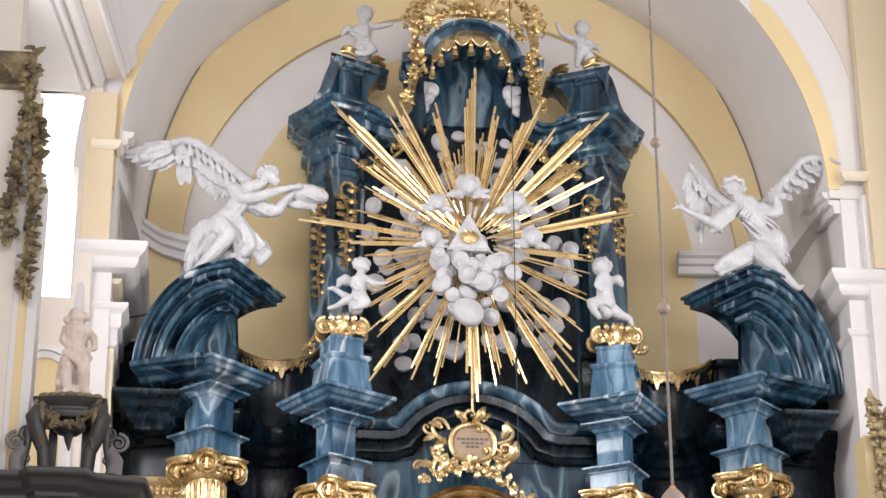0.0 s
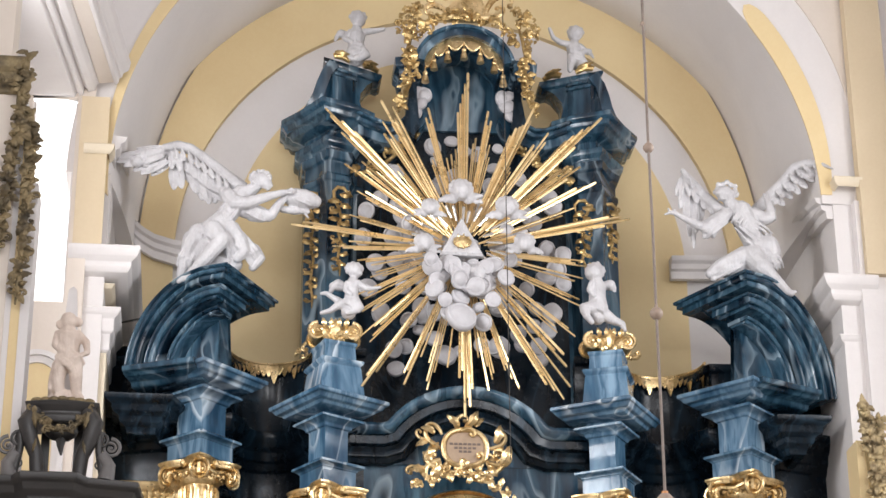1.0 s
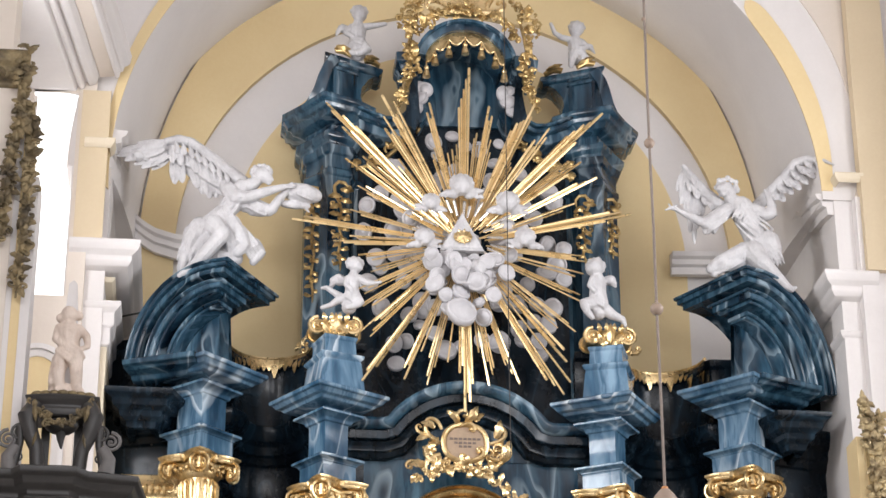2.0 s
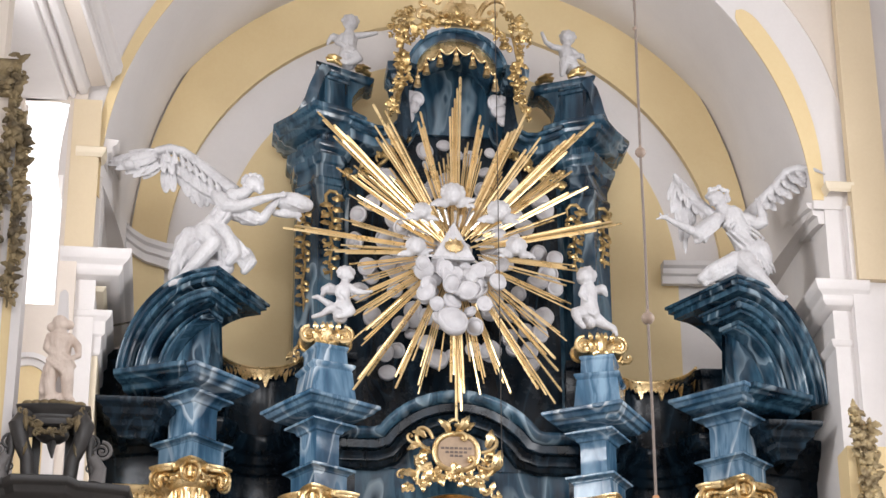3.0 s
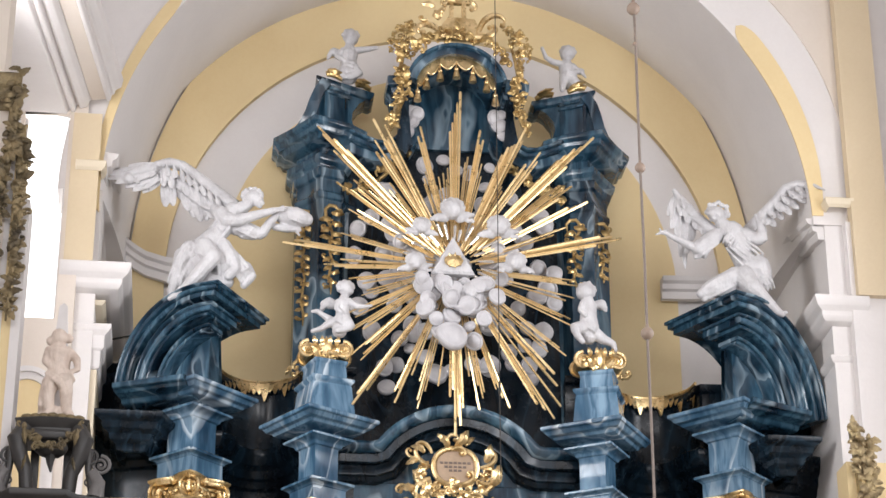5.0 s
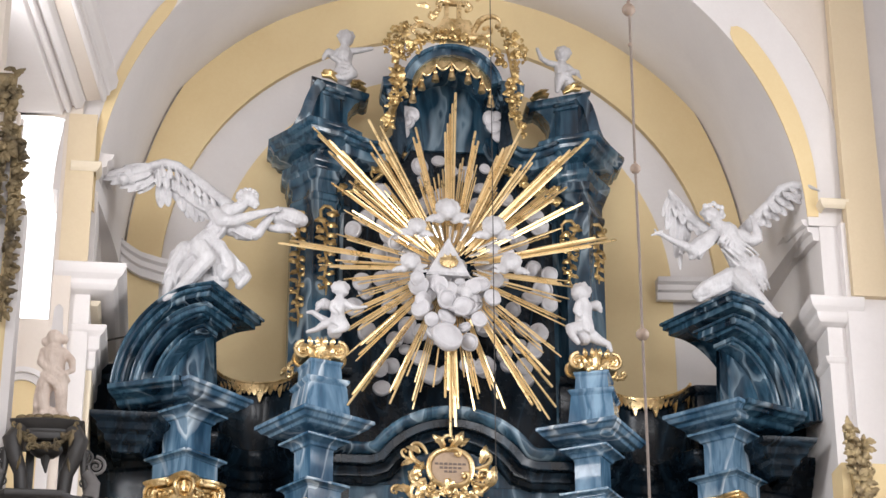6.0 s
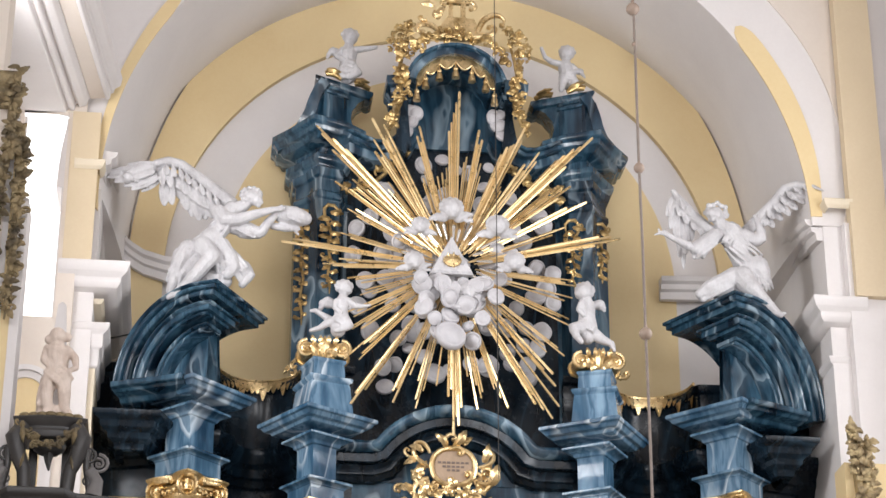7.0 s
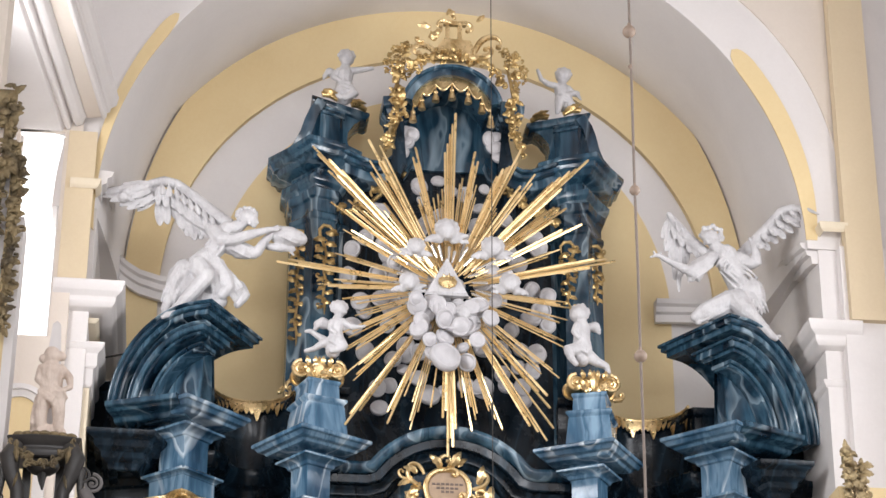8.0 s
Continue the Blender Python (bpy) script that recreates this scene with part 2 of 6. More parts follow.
def foliage(bm, line, size, rng, dense=1.0, depth=0.10, leafy=0.6):
    """Carved rocaille along an upright line of (x, y, z)."""
    pts = [Vector(p) for p in line]
    for a, b in zip(pts, pts[1:]):
        n = max(1, int((b - a).length / size * 1.5 * dense))
        for i in range(n):
            p = a.lerp(b, (i + rng.random()) / n) + Vector((rng.uniform(-0.3, 0.3) * size, rng.uniform(-depth, 0), rng.uniform(-0.3, 0.3) * size))
            if rng.random() < leafy:
                leaf(bm, p, size * rng.uniform(0.7, 1.3), rng.uniform(0, 360), rng.uniform(0.1, 0.5), rng.uniform(-0.8, 0.8), 0.37)
            else:
                scroll(bm, p, size * rng.uniform(0.6, 1.1), rng.uniform(0, 360), rng.choice((-1, 1)), 1.1, 0.19, rng.uniform(0, 0.12))
            if rng.random() < 0.35:
                ball(bm, p, size * 0.17, 1)


class Figure:
    """A carved figure put together from limbs in the upright plane and fused into one mesh. Units u: x to the right, y down."""

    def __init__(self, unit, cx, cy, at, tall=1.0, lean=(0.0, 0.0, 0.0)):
        """tall: stretch upwards; lean: slide of forward parts along the camera's sight line, and how the figure rises
        to the right.
        """
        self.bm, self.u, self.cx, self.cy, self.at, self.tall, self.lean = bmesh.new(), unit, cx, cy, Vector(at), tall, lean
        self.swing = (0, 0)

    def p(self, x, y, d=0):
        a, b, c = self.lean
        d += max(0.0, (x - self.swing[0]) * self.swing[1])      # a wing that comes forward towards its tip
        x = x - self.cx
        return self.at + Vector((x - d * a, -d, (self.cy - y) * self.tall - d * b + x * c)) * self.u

    def quills(self, d, *rows):
        """Overlapping flat feathers: (root x, y, tip x, y, half width) each."""
        for i, (x0, y0, x1, y1, w) in enumerate(rows):
            k, a = math.hypot(x1 - x0, y1 - y0) / 2, math.degrees(math.atan2(y1 - y0, x1 - x0))
            self.lump((x0 + x1) / 2, (y0 + y1) / 2, d + (i % 2) * w * 0.45, w, k / w, 0.36, 1.0, a)
            self.limb((x0, y0, d + w * 0.35 + (i % 2) * w * 0.45, 4), ((x0 + x1 * 2) / 3, (y0 + y1 * 2) / 3, d + w * 0.42 + (i % 2) * w * 0.45, 3))

    def limb(self, *knots, flat=1.0):
        """Knots of (x, y, depth towards the nave, radius)."""
        pts, rad = [], []
        for (x0, y0, d0, r0), (x1, y1, d1, r1) in zip(knots, knots[1:]):
            for i in range(4):
                f = i / 4
                pts.append(self.p(x0 + (x1 - x0) * f, y0 + (y1 - y0) * f, d0 + (d1 - d0) * f))
                rad.append((r0 + (r1 - r0) * f) * self.u)
        pts.append(self.p(*knots[-1][:3]))
        rad.append(knots[-1][3] * self.u)
        tube(self.bm, pts, rad, 10, flat)
        for k in (knots[0], knots[-1]):
            ball(self.bm, self.p(*k[:3]), k[3] * self.u, 2)

    def lump(self, x, y, d, r, sx=1, sd=1, sz=1, tilt=0):
        ball(self.bm, self.p(x, y, d), r * self.u, 2, (sx, sd, sz), Euler((0, radians(tilt), 0)).to_matrix())

    def feathers(self, x0, y0, x1, y1, angle0, angle1, length0, length1, n, r, d=0):
        for i in range(n):
            f = i / max(1, n - 1)
            x, y = x0 + (x1 - x0) * f, y0 + (y1 - y0) * f
            a, k = radians(angle0 + (angle1 - angle0) * f), length0 + (length1 - length0) * f
            dx, dy = math.cos(a), -math.sin(a)
            for at, half, wide in ((0.42, 0.50, 1.0), (0.72, 0.30, 0.75)):
                self.lump(x + dx * k * at, y + dy * k * at, d + (i % 3) * r * 0.28, r * wide, k * half / (r * wide), 0.42, 1.0, -math.degrees(a))

    def folds(self, x0, y0, x1, y1, width, n, r, d, rng):
        """Cloth ridges that run from one line to the other."""
        for i in range(n):
            f = (i + 0.5) / n - 0.5
            bend = rng.uniform(-0.3, 0.3) * width
            px, py = -(y1 - y0), x1 - x0
            k = math.hypot(px, py)
            px, py = px / k * width * f, py / k * width * f
            self.limb((x0 + px * 0.8, y0 + py * 0.8, d - r * 1.6, r * 0.6), (x0 * 0.65 + x1 * 0.35 + px * 0.95 + bend * 0.2, y0 * 0.65 + y1 * 0.35 + py * 0.95, d + r * 0.4, r * 0.8), (x0 * 0.3 + x1 * 0.7 + px + bend * 0.3, y0 * 0.3 + y1 * 0.7 + py, d + r * 0.3 + r * 0.8 * rng.random(), r * 0.9), (x1 + px, y1 + py, d - r * 2.4, r * 0.6))

    def make(self, name, label, mat, voxel=0.018, group="", category="statue"):
        ob = mesh_object(name, self.bm, mat, 0)
        rm = ob.modifiers.new("fuse", "REMESH")
        rm.mode, rm.voxel_size, rm.use_smooth_shade = "VOXEL", voxel, True
        sm = ob.modifiers.new("soften", "SMOOTH")
        sm.factor, sm.iterations = 0.5, 1
        return tagged(ob, label, category, group)
# ---------------------------------------------------------------- the church

FLOOR = -3.98
VC, VR, RIN = 9.46, 4.50, 3.72          # centre height and radius of the chancel vault
MX, MR = -0.09, 4.42                     # centre and radius of its mouth

bm = bmesh.new()
box(bm, (-7.6, -36.0, FLOOR - 0.3), (7.6, 2.2, FLOOR))
structure("floor", bm, STONE, "grey stone church floor")

# end wall: white plaster, stilted ochre band and ochre panel behind the altar


def stilted(r, foot, n=48, c=VC):
    return [(-r, foot)] + arc(0, c, r, 180, 0, n) + [(r, foot)]


def plate(bm, outer, inner, y0, y1):
    """A flat band between two upright outlines of as many points, with thickness."""
    skin(bm, [[(o[0], y0, o[1]), (o[0], y1, o[1]), (i[0], y1, i[1]), (i[0], y0, i[1])] for o, i in zip(outer, inner)])


bm = bmesh.new()
box(bm, (-7.6, 1.15, FLOOR), (7.6, 1.9, 17.0))
structure("wall_east", bm, WHITE, "white plastered end wall of the chancel")
bm = bmesh.new()
outer = []
for x, z in stilted(1.0, 0.0, c=0.0):
    k = 4.19 + 0.95 * max(0.0, z - 0.05) ** 2
    outer.append((x * k, VC + z * k))
outer[0], outer[-1] = (-4.19, 0.0), (4.19, 0.0)
plate(bm, outer, stilted(RIN, 0.0), 1.06, 1.15)
structure("trim_band", bm, YELLOW, "ochre painted arched band on the end wall")
bm = bmesh.new()
line = [(x + 0.04, z if z < VC else VC + (z - VC) * 1.02) for x, z in stilted(3.07, 0.0)]
skin(bm, [[(x, 1.11, z) for x, z in line], [(x, 1.15, z) for x, z in line]])
structure("trim_panel", bm, YELLOW, "ochre painted arched wall panel behind the altar")

# vault over the chancel, then the higher choir vault
bm = bmesh.new()
rings = []
for a, b, e in zip(arc(0, VC, VR, 180, 0, 64), arc(MX, VC, MR + 0.5, 180, 0, 64), arc(MX, VC, MR, 180, 0, 64)):
    k = min(1.0, (4.22 + 0.95 * max(0.0, (a[1] - VC) / VR - 0.05) ** 2) / VR)      # splayed towards the end wall
    far = (a[0] * k, VC + (a[1] - VC) * k)
    rings.append([(far[0] + (e[0] - far[0]) * f, y, far[1] + (e[1] - far[1]) * f) for y, f in ((1.15, 0.0), (0.55, 0.16), (-0.05, 0.40), (-0.65, 0.68), (-1.25, 1.0))] + [(b[0], -1.25, b[1]), (b[0], 1.15, b[1])])
skin(bm, rings)
structure("ceiling_chancel", bm, WHITE, "white plastered barrel vault of the chancel", 60)


def crescent(name, inner, outer):
    """A painted strip between two upright arcs, rounded at its upper end."""
    bm = bmesh.new()
    lines = []
    for i, (p, o) in enumerate(zip(inner, outer)):
        k = min(1.0, (len(inner) - 1 - i) / 7)
        k = math.sqrt(max(0.0, 1 - (1 - k) ** 2))
        c = ((p[0] + o[0]) / 2, (p[1] + o[1]) / 2)
        lines.append(((c[0] + (o[0] - c[0]) * k, c[1] + (o[1] - c[1]) * k), (c[0] + (p[0] - c[0]) * k, c[1] + (p[1] - c[1]) * k)))
    plate(bm, [a for a, _ in lines], [b for _, b in lines], -1.295, -1.27)
    structure(name, bm, YELLOW, "ochre painted strip along the mouth of the vault")


crescent("trim_arch_south", arc(MX, VC, MR - 0.01, 1.5, 37.5, 60), arc(0.66, 9.91, 3.814, -5, 40, 60))
crescent("trim_arch_north", arc(MX, VC, MR - 0.01, 184, 142.5, 60), arc(0.067, 9.566, 4.653, 184, 143.5, 60))
bm = bmesh.new()
plate(bm, arc(0, VC, 8.4, 180, 0, 256)[16:], arc(MX, VC, MR, 180, 0, 256)[16:], -1.28, -1.23)
structure("wall_arch", bm, WHITE, "white plastered wall over the chancel arch")
bm = bmesh.new()
curve = arc(1.077, 10.277, 3.74, -12, 62, 40)
plate(bm, [(4.9, z) for x, z in curve], curve, -1.31, -1.283)
structure("trim_spandrel", bm, PALECREAM, "pale cream painted spandrel beside the vault")
bm = bmesh.new()
box(bm, (-7.6, -36.0, 17.0), (7.6, 2.0, 17.4))
structure("ceiling_nave", bm, WHITE, "white plastered ceiling of the nave")

# side walls of chancel, choir and nave; beside the chancel a tall window opens on the north side
for s in (-1, 1):
    side_name = "north" if s < 0 else "south"

    def slab(x0, x1, y0, y1, z0, z1, bm):
        box(bm, (min(s * x0, s * x1), y0, z0), (max(s * x0, s * x1), y1, z1))

    bm = bmesh.new()
    slab(4.47, 4.70, -1.25, 1.15, FLOOR, VC, bm)
    structure("wall_chancel_" + side_name, bm, WHITE, "white plastered chancel side wall")
    bm = bmesh.new()
    if s < 0:
        slab(4.70, 4.91, -1.40, -1.25, FLOOR, 10.4, bm)
        slab(5.45, 7.6, -1.40, -1.15, FLOOR, 10.4, bm)
        slab(4.70, 7.6, -1.40, -1.33, 10.4, 10.9, bm)
        slab(4.91, 5.45, -1.40, -1.15, FLOOR, 7.70, bm)
    else:
        slab(4.70, 7.6, -1.40, -1.15, FLOOR, VC, bm)
    structure("wall_return_" + side_name, bm, PALECREAM if s < 0 else WHITE, "plastered wall beside the chancel arch")
    bm = bmesh.new()
    # openings out of view, set so the added choir lamps miss the near walls
    for y0, y1, z0, z1 in ((-8.6, -7.0, FLOOR, 17.0), (-4.3, -1.40, FLOOR, 17.0), (-7.0, -4.3, FLOOR, 5.3), (-7.0, -4.3, 10.4, 17.0)):
        slab(5.75, 6.1, y0, y1, z0, z1, bm)
    structure("wall_choir_" + side_name, bm, WHITE, "white plastered choir side wall")
    bm = bmesh.new()
    edges = [-36.0]
    for wy in (-33.5, -29.0, -24.5, -20.0):
        edges += [wy - 1.3, wy + 1.3]
    edges.append(-8.6)
    for i in range(len(edges) - 1):
        if i % 2 == 0:
            slab(7.1, 7.6, edges[i], edges[i + 1], FLOOR, 17.0, bm)
        else:
            slab(7.1, 7.6, edges[i], edges[i + 1], FLOOR, 5.1, bm)
            slab(7.1, 7.6, edges[i], edges[i + 1], 11.3, 17.0, bm)
    structure("wall_nave_" + side_name, bm, WHITE, "white plastered nave wall with window openings")
    bm = bmesh.new()
    slab(5.75, 7.6, -9.0, -8.6, FLOOR, 17.0, bm)
    structure("wall_crossing_" + side_name, bm, WHITE, "white plastered return wall")
bm = bmesh.new()
for x0, x1, z0, z1 in ((-7.6, -2.4, FLOOR, 17), (2.4, 7.6, FLOOR, 17), (-2.4, 2.4, FLOOR, 5.1), (-2.4, 2.4, 11.3, 17)):
    box(bm, (x0, -36.4, z0), (x1, -36.0, z1))
structure("wall_west", bm, WHITE, "white plastered west wall with a large window opening")

# bright sky outside the tall window
m, n, l, b = material("bright_sky", 1.0)
b.inputs["Emission Color"].default_value, b.inputs["Emission Strength"].default_value = (1, 1, 1, 1), 1.5
bm = bmesh.new()
box(bm, (-6.4, -0.55, 4.6), (-4.72, -0.50, 11.2))
structure("backdrop", bm, m, "bright white sky outside the window")
win = thing("window_1", "tall narrow bright window beside the chancel", "window", kind="structure")
for x0, x1, z0, z1 in ((-4.94, -4.90, 7.70, 10.4), (-5.46, -5.42, 7.70, 10.4), (-5.42, -4.94, 7.70, 7.76)):
    bm = bmesh.new()
    box(bm, (x0, -1.24, z0), (x1, -1.16, z1))
    part("window_frame", bm, WHITE, win)

# small arched niche surround under the window
bm = bmesh.new()
for k0, k1, f in ((0.36, 0.30, 0.10), (0.30, 0.22, 0.05)):
    o, i_ = [(k0, 3.0)] + arc(0, 6.70, k0, 0, 180, 20) + [(-k0, 3.0)], [(k1, 3.0)] + arc(0, 6.70, k1, 0, 180, 20) + [(-k1, 3.0)]
    skin(bm, [[(-5.16 + a[0], -1.40 - f, a[1]), (-5.16 + a[0], -1.38, a[1]), (-5.16 + b2[0], -1.38, b2[1]), (-5.16 + b2[0], -1.40 - f, b2[1])] for a, b2 in zip(o, i_)])
structure("trim_archivolt", bm, WHITE, "white moulded arch on the wall under the window")
bm = bmesh.new()
line = [(0.22, 3.0)] + arc(0, 6.70, 0.22, 0, 180, 20) + [(-0.22, 3.0)]
skin(bm, [[(-5.16 + x, -1.415, z) for x, z in line], [(-5.16 + x, -1.39, z) for x, z in line]])
structure("trim_niche", bm, YELLOW, "ochre painted niche under the window")

# pilasters with entablature blocks under the vault
ENT = [(0.0, -1.25), (0.03, -1.22), (0.03, -1.02), (0.07, -1.0), (0.07, -0.84), (0.13, -0.79), (0.15, -0.72), (0.02, -0.70), (0.02, -0.42), (0.06, -0.40), (0.09, -0.34), (0.20, -0.30), (0.24, -0.24), (0.24, -0.18), (0.31, -0.13), (0.34, -0.05), (0.34, 0.0), (-0.2, 0.0), (-0.2, -1.25)]
for s in (-1, 1):
    pil = thing("trim_pilaster", "cream pilaster with white stepped entablature block", "pilaster", kind="structure")
    x0, x1 = (4.40 if s < 0 else 4.56), 5.2
    order = 1 if s < 0 else -1
    bm = bmesh.new()
    for name, keep, mat in (("architrave", ENT[:8], WHITE), ("frieze", ENT[8:10], CREAM), ("cornice", ENT[10:17], WHITE)):
        bm = bmesh.new()
        mould(bm, [(s * 4.9, -1.14), (s * x0, -1.14), (s * x0, 0.9)][::order], [(-0.2, 8.43 + keep[0][1] - (0.02 if name == "frieze" else 0))] + [(o, 8.43 + z + (0.02 * (1 if k else -1) if name == "frieze" else 0)) for k, (o, z) in enumerate(keep)] + [(-0.2, 8.43 + keep[-1][1])])
        part(name, bm, mat, pil, "cream frieze" if mat is CREAM else "white moulded stone course")
    bm = bmesh.new()
    box(bm, (min(s * x0, s * 4.9), -1.14, FLOOR), (max(s * x0, s * 4.9), 0.9, 7.18))
    part("shaft", bm, CREAM, pil, "cream shaft")
    bm = bmesh.new()
    box(bm, (-4.86, -1.44, 8.43), (-4.52, -1.41, 10.4)) if s < 0 else box(bm, (4.76, -1.50, 8.43), (5.22, -1.33, 16.9))
    part("upper_pier", bm, PIER, pil, "ochre-cream upper pier")
    bm = bmesh.new()
    mould(bm, [(s * 4.80, -1.44), (s * 4.50, -1.44), (s * 4.5, -1.2)][::order], [(0, 9.62), (0.05, 9.66), (0.07, 9.74), (0, 9.76)])
    part("impost", bm, CREAM, pil, "cream impost moulding")
    # moulding that steps down along the chancel wall to the end wall
    bm = bmesh.new()
    way = [(4.47, -1.22, 9.92), (4.47, -0.80, 9.92), (4.47, -0.74, 9.94), (4.47, 0.98, 9.98), (4.38, 0.98, 9.98), (4.33, 0.98, 9.88), (4.27, 0.98, 9.79), (4.19, 0.98, 9.71), (4.10, 0.98, 9.64), (3.97, 0.98, 9.56), (3.69, 0.98, 9.48), (2.90, 0.98, 9.46)]
    if s > 0:
        way = [(4.42, -1.22, 9.50), (4.42, -0.90, 9.56), (4.42, -0.45, 9.60), (4.42, -0.35, 9.66), (4.43, 0.20, 9.68), (4.43, 0.30, 9.72), (4.44, 0.98, 9.74), (4.38, 0.98, 9.74), (4.20, 0.98, 9.68), (3.69, 0.98, 9.58), (2.86, 0.98, 9.55)]
    turn_at = 3 if s < 0 else 6
    rings = []
    for i, p in enumerate(way):
        o = (Vector((-s, 0, 0)) if i < turn_at else Vector((-s, -1, 0)) if i == turn_at else Vector((0, -1, 0)))
        rings.append([Vector((s * p[0], p[1], p[2])) + o * f + Vector((0, 0, h)) for f, h in ((-0.05, -0.22), (0.03, -0.22), (0.04, -0.12), (0.09, -0.10), (0.10, -0.03), (0.15, 0.0), (0.17, 0.06), (-0.05, 0.08))])
    skin(bm, rings)
    part("impost_moulding", bm, WHITE, pil, "white stepped moulding along the wall")

# heavy cornice along the north choir wall, seen from below
for s in (-1,):
    way = [(s * 5.86, -8.6), (s * 4.95, -1.40)]
    crown = thing("trim_cornice", "white multi-stepped choir cornice with a cream soffit", "cornice", kind="structure")
    for name, prof, mat in (("bed_moulding", [(-1.2, 10.40), (0.0, 10.40), (0.02, 10.46), (0.05, 10.46), (0.05, 10.42), (0.10, 10.43), (0.11, 10.52), (0.15, 10.52), (0.15, 10.47), (0.24, 10.49), (0.26, 10.58), (0.28, 10.58), (0.28, 10.95), (-1.2, 10.95)], WHITE),
                            ("soffit", [(0.281, 10.585), (0.47, 10.60), (0.47, 10.94), (0.281, 10.94)], PALECREAM),
                            ("crown_moulding", [(0.471, 10.57), (0.52, 10.58), (0.53, 10.66), (0.56, 10.66), (0.57, 10.72), (0.64, 10.76), (0.66, 10.88), (0.471, 10.95)], WHITE)):
        bm = bmesh.new()
        mould(bm, way, prof)
        part(name, bm, mat, crown)

# ---------------------------------------------------------------- high altar
altar = thing("high_altar", "tall baroque high altar with blue marbled cornices and gilding", "altar")


def square(cx, cy, half, turn):
    c, s_ = math.cos(radians(turn)), math.sin(radians(turn))
    return [(cx + x * c - y * s_, cy + x * s_ + y * c) for x, y in ((-half, -half), (-half, half), (half, half), (half, -half))][::-1]


STACK = [(-0.1, 0.0), (0.07, 0.0), (0.07, 0.20), (0.085, 0.205), (0.085, 0.22), (0.13, 0.245), (0.145, 0.25), (0.145, 0.285), (0.02, 0.30), (0.02, 0.33), (0.0, 0.335), (0.0, 0.74), (0.03, 0.75), (0.04, 0.79), (0.12, 0.83), (0.14, 0.835), (0.14, 0.87), (0.02, 0.88), (0.02, 0.935), (0.22, 0.945), (0.24, 0.985), (0.29, 0.995), (0.32, 1.05), (0.35, 1.055), (0.35, 1.11), (-0.1, 1.13)]
BLOCKS = ((-1, -3.26, -0.65, 45, 6.02, 0.20), (1, 3.27, -0.65, 45, 6.02, 0.20), (-1, -1.76, -0.80, 32, 5.69, 0.165), (1, 1.58, -0.80, -32, 5.69, 0.165))
for s, cx, cy, turn, z0, half in BLOCKS:
    bm = bmesh.new()
    mould(bm, square(cx, cy, half, turn), [(o, z0 + z * 0.955) for o, z in STACK], True)
    part("entablature_block", bm, PALE, altar, "blue marbled stepped block over a column")

for s in (-1, 1):
    x0 = 3.26
    for name, reach, prof in (("cornice_wing", 0.92, [(-0.25, 6.90), (0.0, 6.90), (0.03, 6.92), (0.05, 6.96), (0.20, 6.975), (0.23, 7.01), (0.29, 7.02), (0.30, 7.085), (-0.25, 7.095)]),):
        bm = bmesh.new()
        way = [(s * (x0 + 0.90 * reach), -1.12 + 0.43 * reach), (s * x0, -1.12)]
        mould(bm, way if s < 0 else way[::-1], prof)
        part(name, bm, BLUE, altar, "blue marbled cornice under the pediment")


def volute(bm, at, out, size):
    """A flat spiral in the upright plane that holds 'out'."""
    out = Vector(out).normalized()
    pts, rad = [], []
    for i in range(26):
        a = i / 25 * 2 * math.pi * 1.9
        r = size * (1 - 0.82 * i / 25)
        pts.append(Vector(at) + out * (math.sin(a) * r) + Vector((0, 0, math.cos(a) * r)))
        rad.append(size * (0.20 - 0.08 * i / 25))
    tube(bm, pts, rad, 6)
    ball(bm, Vector(at), size * 0.24, 1)


